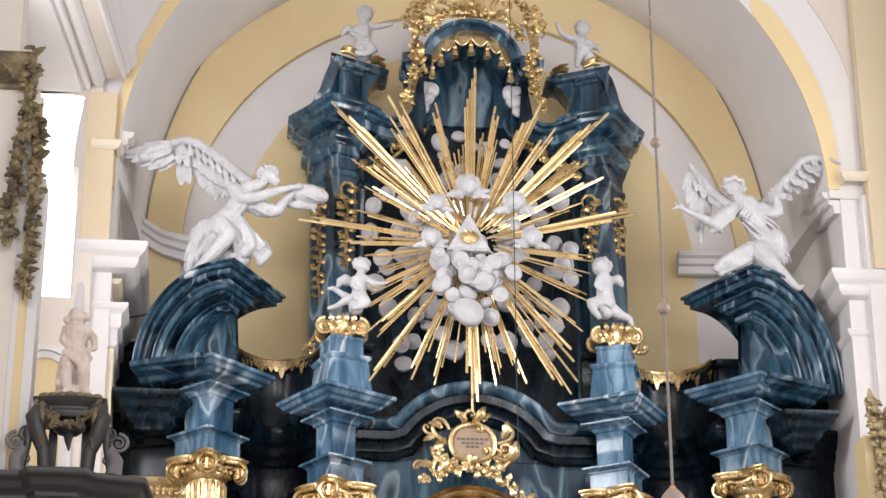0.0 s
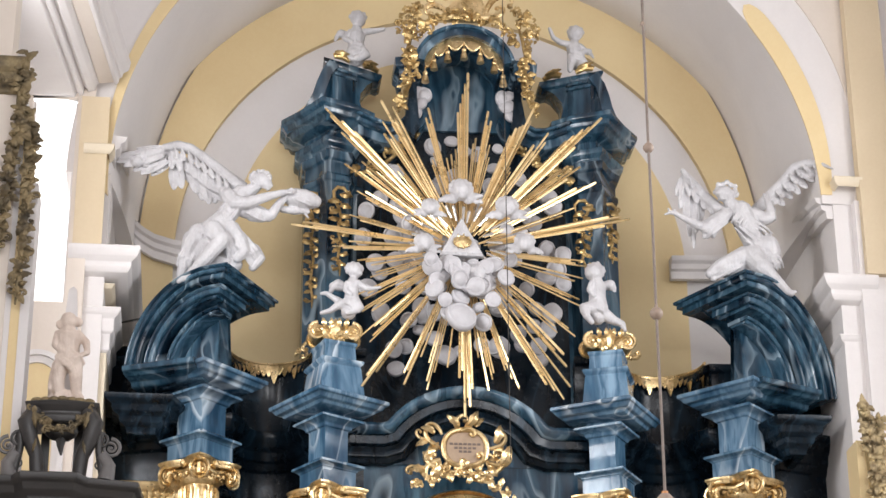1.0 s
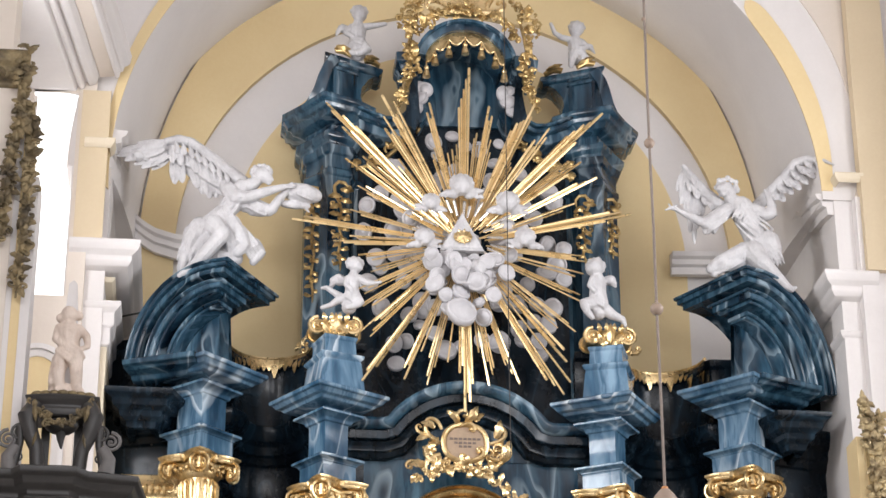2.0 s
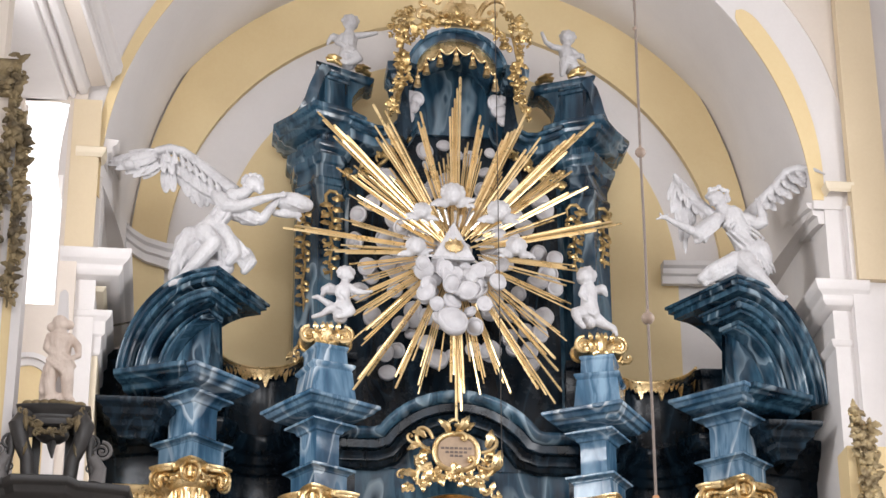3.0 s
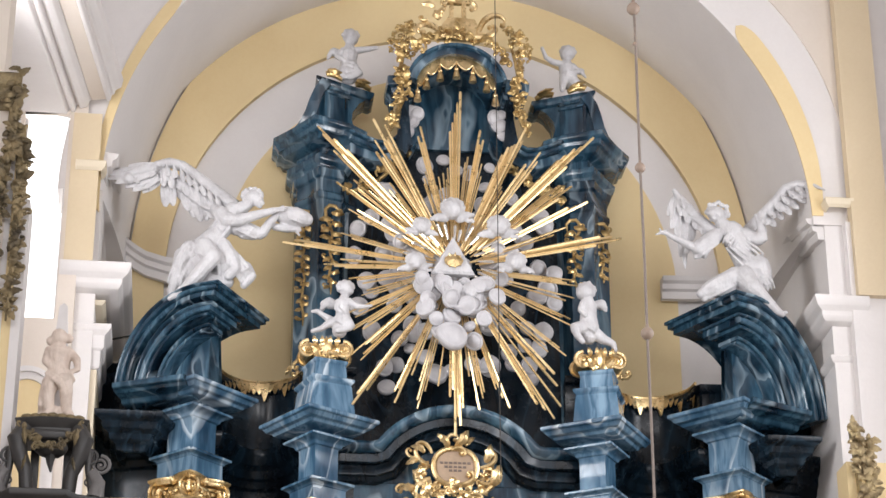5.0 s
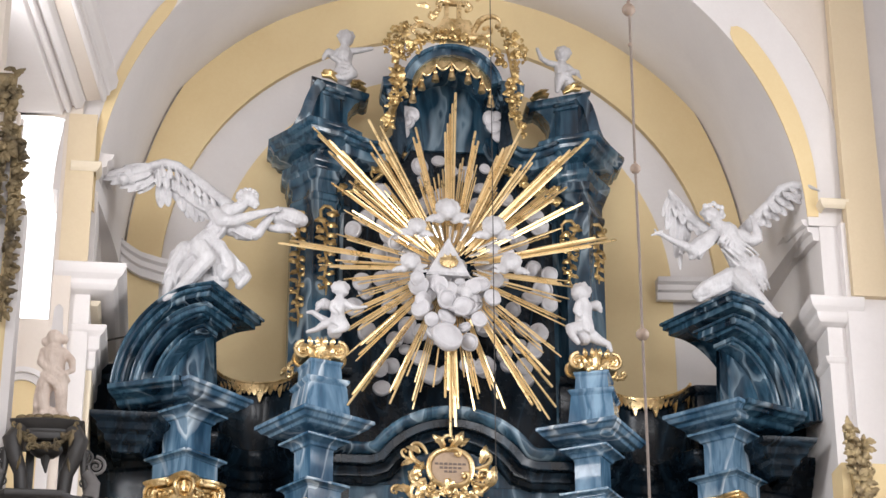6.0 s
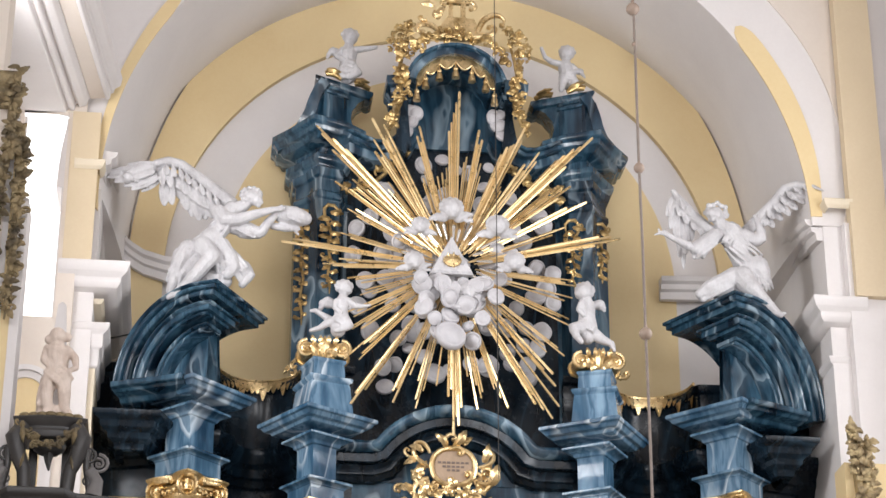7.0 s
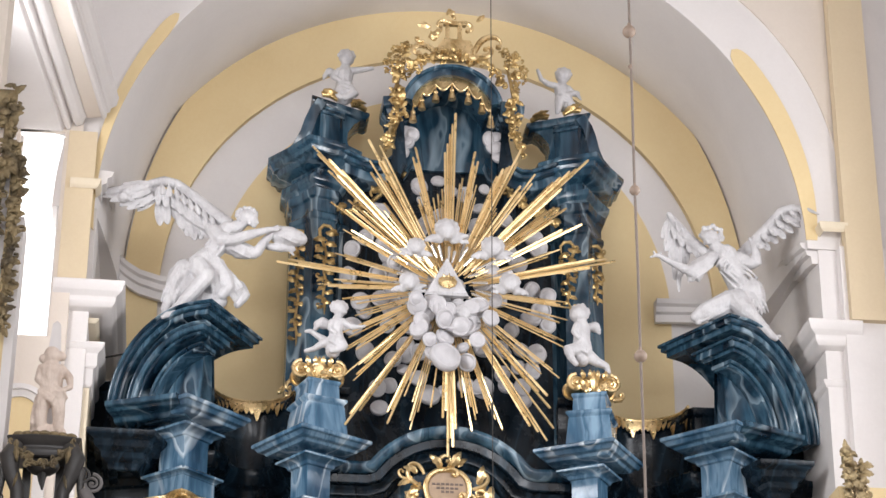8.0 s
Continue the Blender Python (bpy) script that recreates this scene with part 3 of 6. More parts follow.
def column(cx, cy, top, r, turn):
    col = thing("shaft_column", "gilded fluted altar column with scrolled capital", "column", (cx, cy, 0))
    bm = bmesh.new()
    rings = []
    for z in (-1.4, 2.4, top - 0.62):
        k = r * (1 - 0.12 * (z + 1.4) / 8)
        rings.append([(k * (1 - 0.05 * abs(math.cos(12 * a))) * math.cos(a), k * (1 - 0.05 * abs(math.cos(12 * a))) * math.sin(a), z) for a in [2 * math.pi * i / 96 for i in range(96)]])
    skin(bm, rings)
    part("shaft", bm, GOLD, col, "gilded fluted shaft", 20)
    bm = bmesh.new()
    lathe(bm, [(r * 0.86, top - 0.66), (r * 1.02, top - 0.64), (r * 1.02, top - 0.60), (r * 0.86, top - 0.58), (r * 0.84, top - 0.30), (r * 0.98, top - 0.27), (r * 1.06, top - 0.21), (r * 1.0, top - 0.15), (r * 0.92, top - 0.08)], segs=32)
    for i in range(16):
        a = 2 * math.pi * i / 16
        o = Vector((math.cos(a), math.sin(a), 0))
        tube(bm, [o * r * 0.86 + Vector((0, 0, top - 0.57)), o * r * 0.90 + Vector((0, 0, top - 0.45)), o * r * 0.90 + Vector((0, 0, top - 0.34)), o * r * 0.86 + Vector((0, 0, top - 0.31))], [0.018, 0.026, 0.026, 0.014], 6)
        ball(bm, o * r * 1.07 + Vector((0, 0, top - 0.20)), 0.030, 1, (0.8, 0.8, 1.3))
    for k in range(4):
        a = radians(turn + 45 + 90 * k)
        o = Vector((math.cos(a), math.sin(a), 0))
        side = Vector((-o.y, o.x, 0))
        for h in (-1, 1):
            face = (o - side * h * 0.9).normalized()      # each scroll looks along one side of the block
            out = (o + side * h * 0.9).normalized()
            at = o * r * 1.62 - side * h * 0.03 + Vector((0, 0, top - 0.185))
            volute(bm, at + out * -0.01, face, 0.118)
        tube(bm, [o * r * 1.1 + Vector((0, 0, top - 0.11)), o * r * 1.52 + Vector((0, 0, top - 0.12)), o * r * 1.58 + Vector((0, 0, top - 0.24))], 0.045, 8)
        a2 = radians(turn + 90 * k)
        f = Vector((math.cos(a2), math.sin(a2), 0))
        t2 = Vector((-f.y, f.x, 0))
        tube(bm, [f * r * 0.98 + t2 * r * w + Vector((0, 0, top - 0.10 - 0.05 * (1 - abs(w) / 0.9))) for w in (-0.9, -0.6, -0.3, 0.0, 0.3, 0.6, 0.9)], 0.028, 6)
        for w in (-0.55, -0.2, 0.2, 0.55):
            ball(bm, f * r * 1.06 + t2 * r * w + Vector((0, 0, top - 0.19)), 0.036, 1)
        ball(bm, f * r * 1.10 + Vector((0, 0, top - 0.05)), 0.05, 1, (1, 1, 1.2))
        for w in (-1, 1):
            tube(bm, [f * r * 1.12 + t2 * w * 0.02 + Vector((0, 0, top - 0.03)), f * r * 1.14 + t2 * w * 0.07 + Vector((0, 0, top - 0.05)), f * r * 1.12 + t2 * w * 0.10 + Vector((0, 0, top - 0.09))], [0.012, 0.022, 0.008], 6)
    for z, k0, k1 in ((top - 0.085, 1.84, 1.02), (top - 0.050, 1.95, 1.10)):
        plan = []
        for i in range(48):
            f = i / 12 % 1
            kk = k1 + (k0 - k1) * abs(2 * f - 1) ** 1.3
            a = radians(turn + 45 + 360 * i / 48)
            plan.append((math.cos(a) * r * kk, math.sin(a) * r * kk))
        skin(bm, [[(x, y, z) for x, y in plan], [(x * 1.04, y * 1.04, z + 0.02) for x, y in plan], [(x * 1.04, y * 1.04, z + 0.042) for x, y in plan]])
    part("capital", bm, GOLD, col, "gilded capital with corner scrolls")
    bm = bmesh.new()
    lathe(bm, [(r * 1.4, -1.8), (r * 1.4, -1.65), (r * 1.3, -1.55), (r * 1.1, -1.4), (r * 0.5, -1.38)], segs=28)
    box(bm, (-r * 1.5, -r * 1.5, FLOOR), (r * 1.5, r * 1.5, -1.79))
    part("base", bm, BLUE, col, "blue marbled base")
    return col


for s, cx, cy, turn, z0, half in BLOCKS:
    column(cx, cy, z0 - 0.01, 0.24, turn)

bm = bmesh.new()
mould(bm, [(-4.10, 0.1), (-4.10, -0.42), (-3.50, -0.42), (-3.50, 0.1)], [(-0.1, 5.52), (0.0, 5.52), (0.0, 5.60), (0.03, 5.64), (0.02, 5.72), (0.06, 5.78), (0.08, 5.84), (-0.1, 5.86)])
for k in (-4.03, -3.60):
    volute(bm, (k, -0.47, 5.70), (1, 0, 0), 0.075)
for k in range(5):
    leaf(bm, (-3.95 + k * 0.075, -0.46, 5.62), 0.12, 90, 0.3, 0, 0.3)
part("pilaster_capital", bm, GOLD, altar, "gilded pilaster capital")

# curved broken pediments under the angels


def pediment(a, u, v, zb, zt, ws):
    a, u, v = Vector((*a, 0)), Vector((*u, 0)).normalized(), Vector((*v, 0)).normalized()
    n = 22

    def tier(bm, k0, k1, front, end, back):
        rings = []
        for i in range(n + 1):
            t = math.pi / 2 * i / n
            so, zo = ws * k0 * math.sin(t), (zt - zb) * k0 * math.cos(t)
            si, zi = ws * k1 * math.sin(t), (zt - zb) * k1 * math.cos(t)
            if i == 0:
                so = si = -end
            hi, lo = Vector((0, 0, zb + zo)) + u * so, Vector((0, 0, zb + zi)) + u * si
            c = 0.016
            f = min(0.35, c / max(0.001, (hi - lo).length))
            rings.append([a + v * (c - front) + hi, a + v * back + hi, a + v * back + lo, a + v * (c - front) + lo, a + v * -front + lo.lerp(hi, f), a + v * -front + hi.lerp(lo, f)])
        skin(bm, rings)

    ped = part("pediment", bmesh.new(), BLUE, altar, "blue marbled broken curved pediment")
    for name, k0, k1, f, e, b in (("top_fillet", 1.0, 0.975, 0.22, 0.22, 1.12), ("top_cyma", 0.976, 0.935, 0.185, 0.185, 1.10), ("top_fascia", 0.936, 0.885, 0.13, 0.13, 1.06), ("upper_recess", 0.886, 0.842, -0.30, -0.16, 0.72),
                                  ("second_fillet", 0.843, 0.82, 0.085, 0.085, 0.66), ("second_fascia", 0.821, 0.765, 0.045, 0.045, 0.62), ("second_bed", 0.766, 0.735, -0.01, -0.01, 0.56), ("lower_recess", 0.736, 0.69, -0.34, -0.20, 0.46),
                                  ("inner_moulding", 0.691, 0.66, -0.10, -0.05, 0.46), ("inner_bed", 0.661, 0.63, -0.14, -0.08, 0.44), ("tympanum", 0.631, 0.0, -0.36, -0.16, 0.42)):
        bm = bmesh.new()
        tier(bm, k0, k1, f, e, b)
        part(name, bm, BLUE, ped)


pediment((-3.13, -1.06), (-0.90, 0.43), (0.50, 0.87), 7.06, 8.32, 1.08)
pediment((3.37, -1.06), (0.90, 0.43), (-0.50, 0.87), 7.06, 8.50, 1.12)

# dark concave bays between the columns, and the returns to the walls


def bay(s, inner):
    pts = [(s * 4.70, 0.05), (s * 3.75, -0.25), (s * 3.05, -0.20)]
    cx, cy = s * 2.45, -0.15
    for i in range(13):
        a = math.pi * i / 12
        pts.append((cx + s * 0.56 * math.cos(a), cy + 0.62 * math.sin(a)))
    return pts + [(s * 1.75, -0.35), (s * 1.30, -0.30)]


for s in (-1, 1):
    bm = bmesh.new()
    way = bay(s, 1.5)
    way = way if s < 0 else way[::-1]
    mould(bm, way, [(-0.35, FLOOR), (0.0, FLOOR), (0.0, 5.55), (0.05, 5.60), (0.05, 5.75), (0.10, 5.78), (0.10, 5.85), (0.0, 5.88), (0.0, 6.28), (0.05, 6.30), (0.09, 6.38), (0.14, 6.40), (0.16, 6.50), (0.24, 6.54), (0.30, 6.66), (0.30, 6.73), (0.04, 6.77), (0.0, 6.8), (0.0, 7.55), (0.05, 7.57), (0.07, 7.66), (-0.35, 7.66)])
    part("bay_wall", bm, DARK_SHADE, altar, "dark marbled concave wall with stepped mouldings")

# shade under the cornice is put into the near-black colour of these returns
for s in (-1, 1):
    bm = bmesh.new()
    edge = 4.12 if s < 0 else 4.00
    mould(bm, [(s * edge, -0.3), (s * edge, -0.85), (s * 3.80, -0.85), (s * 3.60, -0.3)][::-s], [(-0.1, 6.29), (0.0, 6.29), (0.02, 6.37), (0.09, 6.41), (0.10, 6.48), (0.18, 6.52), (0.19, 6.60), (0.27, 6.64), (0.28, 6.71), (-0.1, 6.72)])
    part("cornice_return", bm, DARK_SHADE, altar, "stepped cornice return, darkened for its shade")

# the wide arched cornice over the altarpiece
AX = -0.08
R0 = 1.17
spring = math.degrees(math.acos(0.94 / R0))
line = [(AX - 1.45, 6.53), (AX - 1.02, 6.53)] + arc(AX, 7.03 - R0, R0, 180 - spring, spring, 28) + [(AX + 1.02, 6.53), (AX + 1.45, 6.53)]
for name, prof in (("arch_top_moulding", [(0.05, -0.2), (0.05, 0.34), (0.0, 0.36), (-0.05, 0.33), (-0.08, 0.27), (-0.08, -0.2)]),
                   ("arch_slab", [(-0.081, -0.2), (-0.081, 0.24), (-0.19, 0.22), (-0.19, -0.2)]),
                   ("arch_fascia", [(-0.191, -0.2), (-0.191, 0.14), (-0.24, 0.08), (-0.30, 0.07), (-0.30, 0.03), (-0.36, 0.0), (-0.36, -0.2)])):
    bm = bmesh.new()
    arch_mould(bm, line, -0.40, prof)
    part(name, bm, BLUE if name == "arch_top_moulding" else DARK_SHADE, altar)
bm = bmesh.new()
box(bm, (-1.55, -0.28, FLOOR), (1.45, 0.1, 6.53))
part("front_panel", bm, BLUE, altar, "blue marbled panel round the altarpiece")
bm = bmesh.new()
outl = [(AX - 1.2, 6.2)] + arc(AX, 7.03 - R0, R0 - 0.1, 180 - spring, spring, 20) + [(AX + 1.2, 6.2)]
skin(bm, [[(x, -0.30, z) for x, z in outl], [(x, 0.1, z) for x, z in outl]])
part("tympanum", bm, BLUE, altar)
bm = bmesh.new()
box(bm, (-4.5, -0.1, FLOOR), (4.5, 0.97, 2.2))
part("plinth", bm, BLUE, altar)

# upper storey behind the sunburst


def turned_in(bm):
    """Let a front swing back towards the middle of the altar."""
    for v in bm.verts:
        if abs(v.co.x) < 1.74 and v.co.y < 0.5:
            v.co.y += (1.74 - abs(v.co.x)) * 0.6
    return bm


ARM = [(1.62, 11.20), (1.48, 11.15), (1.33, 11.09), (1.19, 11.03), (1.05, 10.975), (0.93, 10.97), (0.82, 11.03), (0.74, 11.13), (0.68, 11.26)]
bm = bmesh.new()
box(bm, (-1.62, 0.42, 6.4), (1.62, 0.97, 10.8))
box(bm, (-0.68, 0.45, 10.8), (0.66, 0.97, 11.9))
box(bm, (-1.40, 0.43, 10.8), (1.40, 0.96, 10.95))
part("upper_panel", bm, DARK_SHADE, altar, "dark blue marbled panel behind the sunburst")
for s in (-1, 1):
    order = 1 if s < 0 else -1
    bm = bmesh.new()
    way = [(s * 2.05, 0.97), (s * 2.05, 0.42), (s * 1.93, 0.30), (s * 1.78, 0.02), (s * 1.50, 0.12), (s * 1.42, 0.40), (s * 1.30, 0.45)]
    mould(bm, way[::order], [(-0.2, 6.4), (0.0, 6.4), (0.0, 10.12), (0.03, 10.14), (0.03, 10.22), (0.0, 10.24), (0.0, 10.42), (0.04, 10.44), (0.06, 10.55), (-0.2, 10.55)])
    part("upper_pilaster", bm, BLUE, altar, "blue marbled bundled pilaster")
    # cornice: sweeps back on both sides of its corner
    bm = bmesh.new()
    way = [(s * 2.12, 0.97), (s * 2.12, 0.52), (s * 1.94, 0.28), (s * 1.78, 0.02), (s * 1.56, 0.12), (s * 1.42, 0.24), (s * 1.36, 0.97)]
    mould(bm, way[::order], [(-0.20, 10.55), (0.0, 10.55), (0.0, 10.62), (0.06, 10.66), (0.07, 10.74), (-0.07, 10.76), (-0.07, 10.90), (0.10, 10.93), (0.14, 11.0), (0.19, 11.01), (0.20, 11.07), (0.26, 11.10), (0.26, 11.17), (-0.20, 11.17)])
    part("upper_cornice", bm, BLUE, altar, "dark blue marbled stepped cornice")
    # arm of the cornice that swings down and up again to the canopy
    for name, k0, k1, y0 in (("arm_fillet", 0.0, 0.045, -0.06), ("arm_cyma", 0.044, 0.11, 0.0), ("arm_bed", 0.109, 0.24, 0.10)):
        bm = bmesh.new()
        top = [Vector((x, 0, z)) for x, z in ARM]
        rings = []
        for i, p in enumerate(top):
            d = (top[min(i + 1, len(top) - 1)] - top[max(i - 1, 0)]).normalized()
            nn = Vector((d.z, 0, -d.x))
            nn = nn if nn.z < 0 else -nn
            a, b2 = p + nn * k0, p + nn * k1
            rings.append([(s * a.x, y0 + 0.012, a.z), (s * a.x, 0.46, a.z), (s * b2.x, 0.46, b2.z), (s * b2.x, y0 + 0.012, b2.z), (s * b2.x, y0, b2.z + 0.012), (s * a.x, y0, a.z - 0.012)])
        skin(bm, rings)
        part(name, bm, BLUE, altar)
    # pedestal with hollow inner side and scrolled outer wing
    bm = bmesh.new()
    prof = [(1.86, 11.16), (1.84, 11.40), (1.78, 11.62), (1.74, 11.82), (1.14, 11.82), (1.26, 11.70), (1.35, 11.54), (1.36, 11.42), (1.32, 11.29), (1.20, 11.16)]
    skin(bm, [[(s * x, y, z) for x, z in prof] for y in (0.06, 0.40)])
    part("pedestal_die", turned_in(bm), BLUE, altar, "dark marbled pedestal")
    for x0, x1 in ((1.42, 1.46), (1.70, 1.74)):
        bm = bmesh.new()
        box(bm, (min(s * x0, s * x1), 0.03, 11.27), (max(s * x0, s * x1), 0.06, 11.71))
        part("panel_stile", turned_in(bm), BLUE, altar)
    for z0, z1 in ((11.76, 11.80), (11.69, 11.72), (11.26, 11.29)):
        bm = bmesh.new()
        box(bm, (min(s * 1.40, s * 1.76), 0.02, z0), (max(s * 1.40, s * 1.76), 0.06, z1))
        part("panel_moulding", turned_in(bm), BLUE, altar)
    bm = bmesh.new()
    o = [(2.36, 11.08), (2.22, 11.14), (2.08, 11.25), (1.99, 11.40), (1.94, 11.56), (1.88, 11.70), (1.78, 11.86)]
    i_ = [(2.30, 10.98), (2.12, 11.02), (1.96, 11.12), (1.86, 11.30), (1.81, 11.48), (1.76, 11.64), (1.66, 11.78)]
    skin(bm, [[(s * a[0], -0.02 + 0.42 * max(0, (a[0] - 1.9) / 0.4), a[1]), (s * a[0], 0.55, a[1]), (s * b2[0], 0.55, b2[1]), (s * b2[0], -0.02 + 0.42 * max(0, (a[0] - 1.9) / 0.4), b2[1])] for a, b2 in zip(o, i_)])
    part("scrolled_wing", bm, BLUE, altar, "curved blue marbled wing of the pedestal")
    bm = bmesh.new()
    way = [(s * 1.80, 0.42), (s * 1.80, 0.02), (s * 1.12, 0.02), (s * 1.12, 0.42)]
    mould(bm, way[::order], [(-0.1, 11.78), (0.0, 11.78), (0.03, 11.81), (0.06, 11.84), (0.06, 11.89), (-0.25, 11.90)])
    part("pedestal_top", turned_in(bm), BLUE, altar)

# canopy hood
HX, HZ, HR = -0.04, 11.58, 0.68
for name, k0, k1, y0, y1 in (("hood_moulding", 1.0, 0.94, -0.44, 0.5), ("hood", 0.941, 0.80, -0.38, 0.5), ("hood_soffit", 0.801, 0.74, -0.28, 0.5)):
    bm = bmesh.new()
    o, i_ = arc(HX, HZ, HR * k0, 165, 15, 30), arc(HX, HZ, HR * k1, 165, 15, 30)
    skin(bm, [[(p[0], y0, p[1]), (p[0], y1, p[1]), (q[0], y1, q[1]), (q[0], y0, q[1])] for p, q in zip(o, i_)])
    part(name, bm, BLUE, altar, "blue marbled arched canopy hood")
bm = bmesh.new()
o = [(HX - 0.62, 11.1)] + arc(HX, HZ, HR * 0.9, 165, 15, 24) + [(HX + 0.62, 11.1)]
skin(bm, [[(x, 0.40, z) for x, z in o], [(x, 0.9, z) for x, z in o]])
part("canopy_back", bm, BLUE, altar)
for s in (-1, 1):
    order = 1 if s < 0 else -1
    bm = bmesh.new()
    mould(bm, [(s * 0.87, 0.3), (s * 0.87, -0.20), (s * 0.68, -0.24), (s * 0.68, 0.3)][::order], [(-0.05, 11.56), (0.0, 11.56), (0.02, 11.66), (0.06, 11.69), (0.07, 11.82), (-0.05, 11.84)])
    part("canopy_ear", bm, BLUE, altar)
    bm = bmesh.new()
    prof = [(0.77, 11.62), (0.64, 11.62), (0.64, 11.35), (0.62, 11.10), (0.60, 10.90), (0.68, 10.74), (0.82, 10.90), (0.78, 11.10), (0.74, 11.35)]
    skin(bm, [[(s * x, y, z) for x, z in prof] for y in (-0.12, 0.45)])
    part("canopy_side", bm, DARK_SHADE, altar, "curved blue marbled canopy side")

# ---------------------------------------------------------------- pedestals and gilding on the altar
rng = random.Random(5)
for s, cx, cy, turn, z0, half in BLOCKS[2:]:
    bm = bmesh.new()
    prof = [(-0.05, 6.75), (0.125, 6.75), (0.085, 7.16), (0.075, 7.18), (0.11, 7.21), (0.115, 7.25), (0.04, 7.27), (0.03, 7.44), (0.05, 7.46), (0.05, 7.50), (-0.05, 7.50)]
    mould(bm, square(cx + 0.05, cy, half, turn * 0.6), prof, True)
    part("tapered_pedestal", bm, PALE, altar, "pale blue marbled tapered pedestal")
    # gilded double scroll that carries the cherub
    px = cx + 0.05
    bm = bmesh.new()
    for k in (-1, 1):
        for dy in (-0.16, 0.16):
            volute(bm, (px + k * 0.21, cy + dy, 7.63), (k, 0, 0), 0.115)
        tube(bm, [(px + k * 0.21, cy - 0.15, 7.63), (px + k * 0.21, cy + 0.15, 7.63)], 0.09, 14)
    tube(bm, [(px - 0.24, cy, 7.64), (px - 0.1, cy, 7.66), (px, cy, 7.67), (px + 0.1, cy, 7.66), (px + 0.24, cy, 7.64)], [0.06, 0.10, 0.11, 0.10, 0.06], 14)
    for k in (-0.12, -0.04, 0.04, 0.12):
        tube(bm, [(px + k, cy - 0.10, 7.78), (px + k, cy - 0.16, 7.72), (px + k * 1.1, cy - 0.15, 7.60), (px + k, cy - 0.17, 7.52)], [0.012, 0.026, 0.018, 0.030], 8)
        leaf(bm, (px + k, cy - 0.17, 7.66), 0.13, 90 - k * 120, 0.35, 0, 0.26)
    leaf(bm, (px, cy - 0.16, 7.50), 0.28, 90, 0.18, 0, 0.2)
    foliage(bm, [(px - 0.16, cy - 0.14, 7.58), (px + 0.16, cy - 0.14, 7.58)], 0.10, rng, 2.5, 0.05, 0.6)
    leaf(bm, (px - 0.05, cy - 0.15, 7.50), 0.22, 118, 0.2, 0.2, 0.22), leaf(bm, (px + 0.05, cy - 0.15, 7.50), 0.22, 62, 0.2, -0.2, 0.22)
    part("gilded_scroll", bm, GOLD, altar, "gilded scroll pedestal top")

# gilded fringe along the rim of the bays
for s in (-1, 1):
    bm = bmesh.new()
    cx, cy = s * 2.45, -0.15
    for i in range(25):
        a = math.pi * (i + 0.5) / 25
        x, y = cx + s * 0.53 * math.cos(a), cy + 0.58 * math.sin(a)
        drop = (0.10 + 0.10 * (i % 4 == 1)) * rng.uniform(0.8, 1.2)
        d = Vector((-math.sin(a) * s * 0.6, math.cos(a), 0)).normalized() * 0.055
        c, o = Vector((x, y, 7.66)), Vector((0, -0.03, 0))
        skin(bm, [[c + d + Vector((0, 0, 0.05)), c - d + Vector((0, 0, 0.05)), c - d + o + Vector((0, 0, 0.05)), c + d + o + Vector((0, 0, 0.05))],
                  [c + d * 0.9 - Vector((0, 0, drop * 0.4)), c - d * 0.9 - Vector((0, 0, drop * 0.4)), c - d * 0.9 + o * 1.5 - Vector((0, 0, drop * 0.4)), c + d * 0.9 + o * 1.5 - Vector((0, 0, drop * 0.4))],
                  [c + d * 0.15 - Vector((0, 0, drop)), c - d * 0.15 - Vector((0, 0, drop)), c - d * 0.15 + o - Vector((0, 0, drop)), c + d * 0.15 + o - Vector((0, 0, drop))]])
    line = [(cx + s * 0.53 * math.cos(math.pi * i / 24), cy - 0.02 + 0.58 * math.sin(math.pi * i / 24), 7.70) for i in range(25)]
    tube(bm, line, 0.022, 6)
    foliage(bm, [(s * 1.98, -0.25, 7.78), (s * 2.1, 0.05, 7.74)], 0.13, rng, 1.5)
    part("gilded_fringe", bm, GOLD, altar, "gilded carved fringe along the rim")

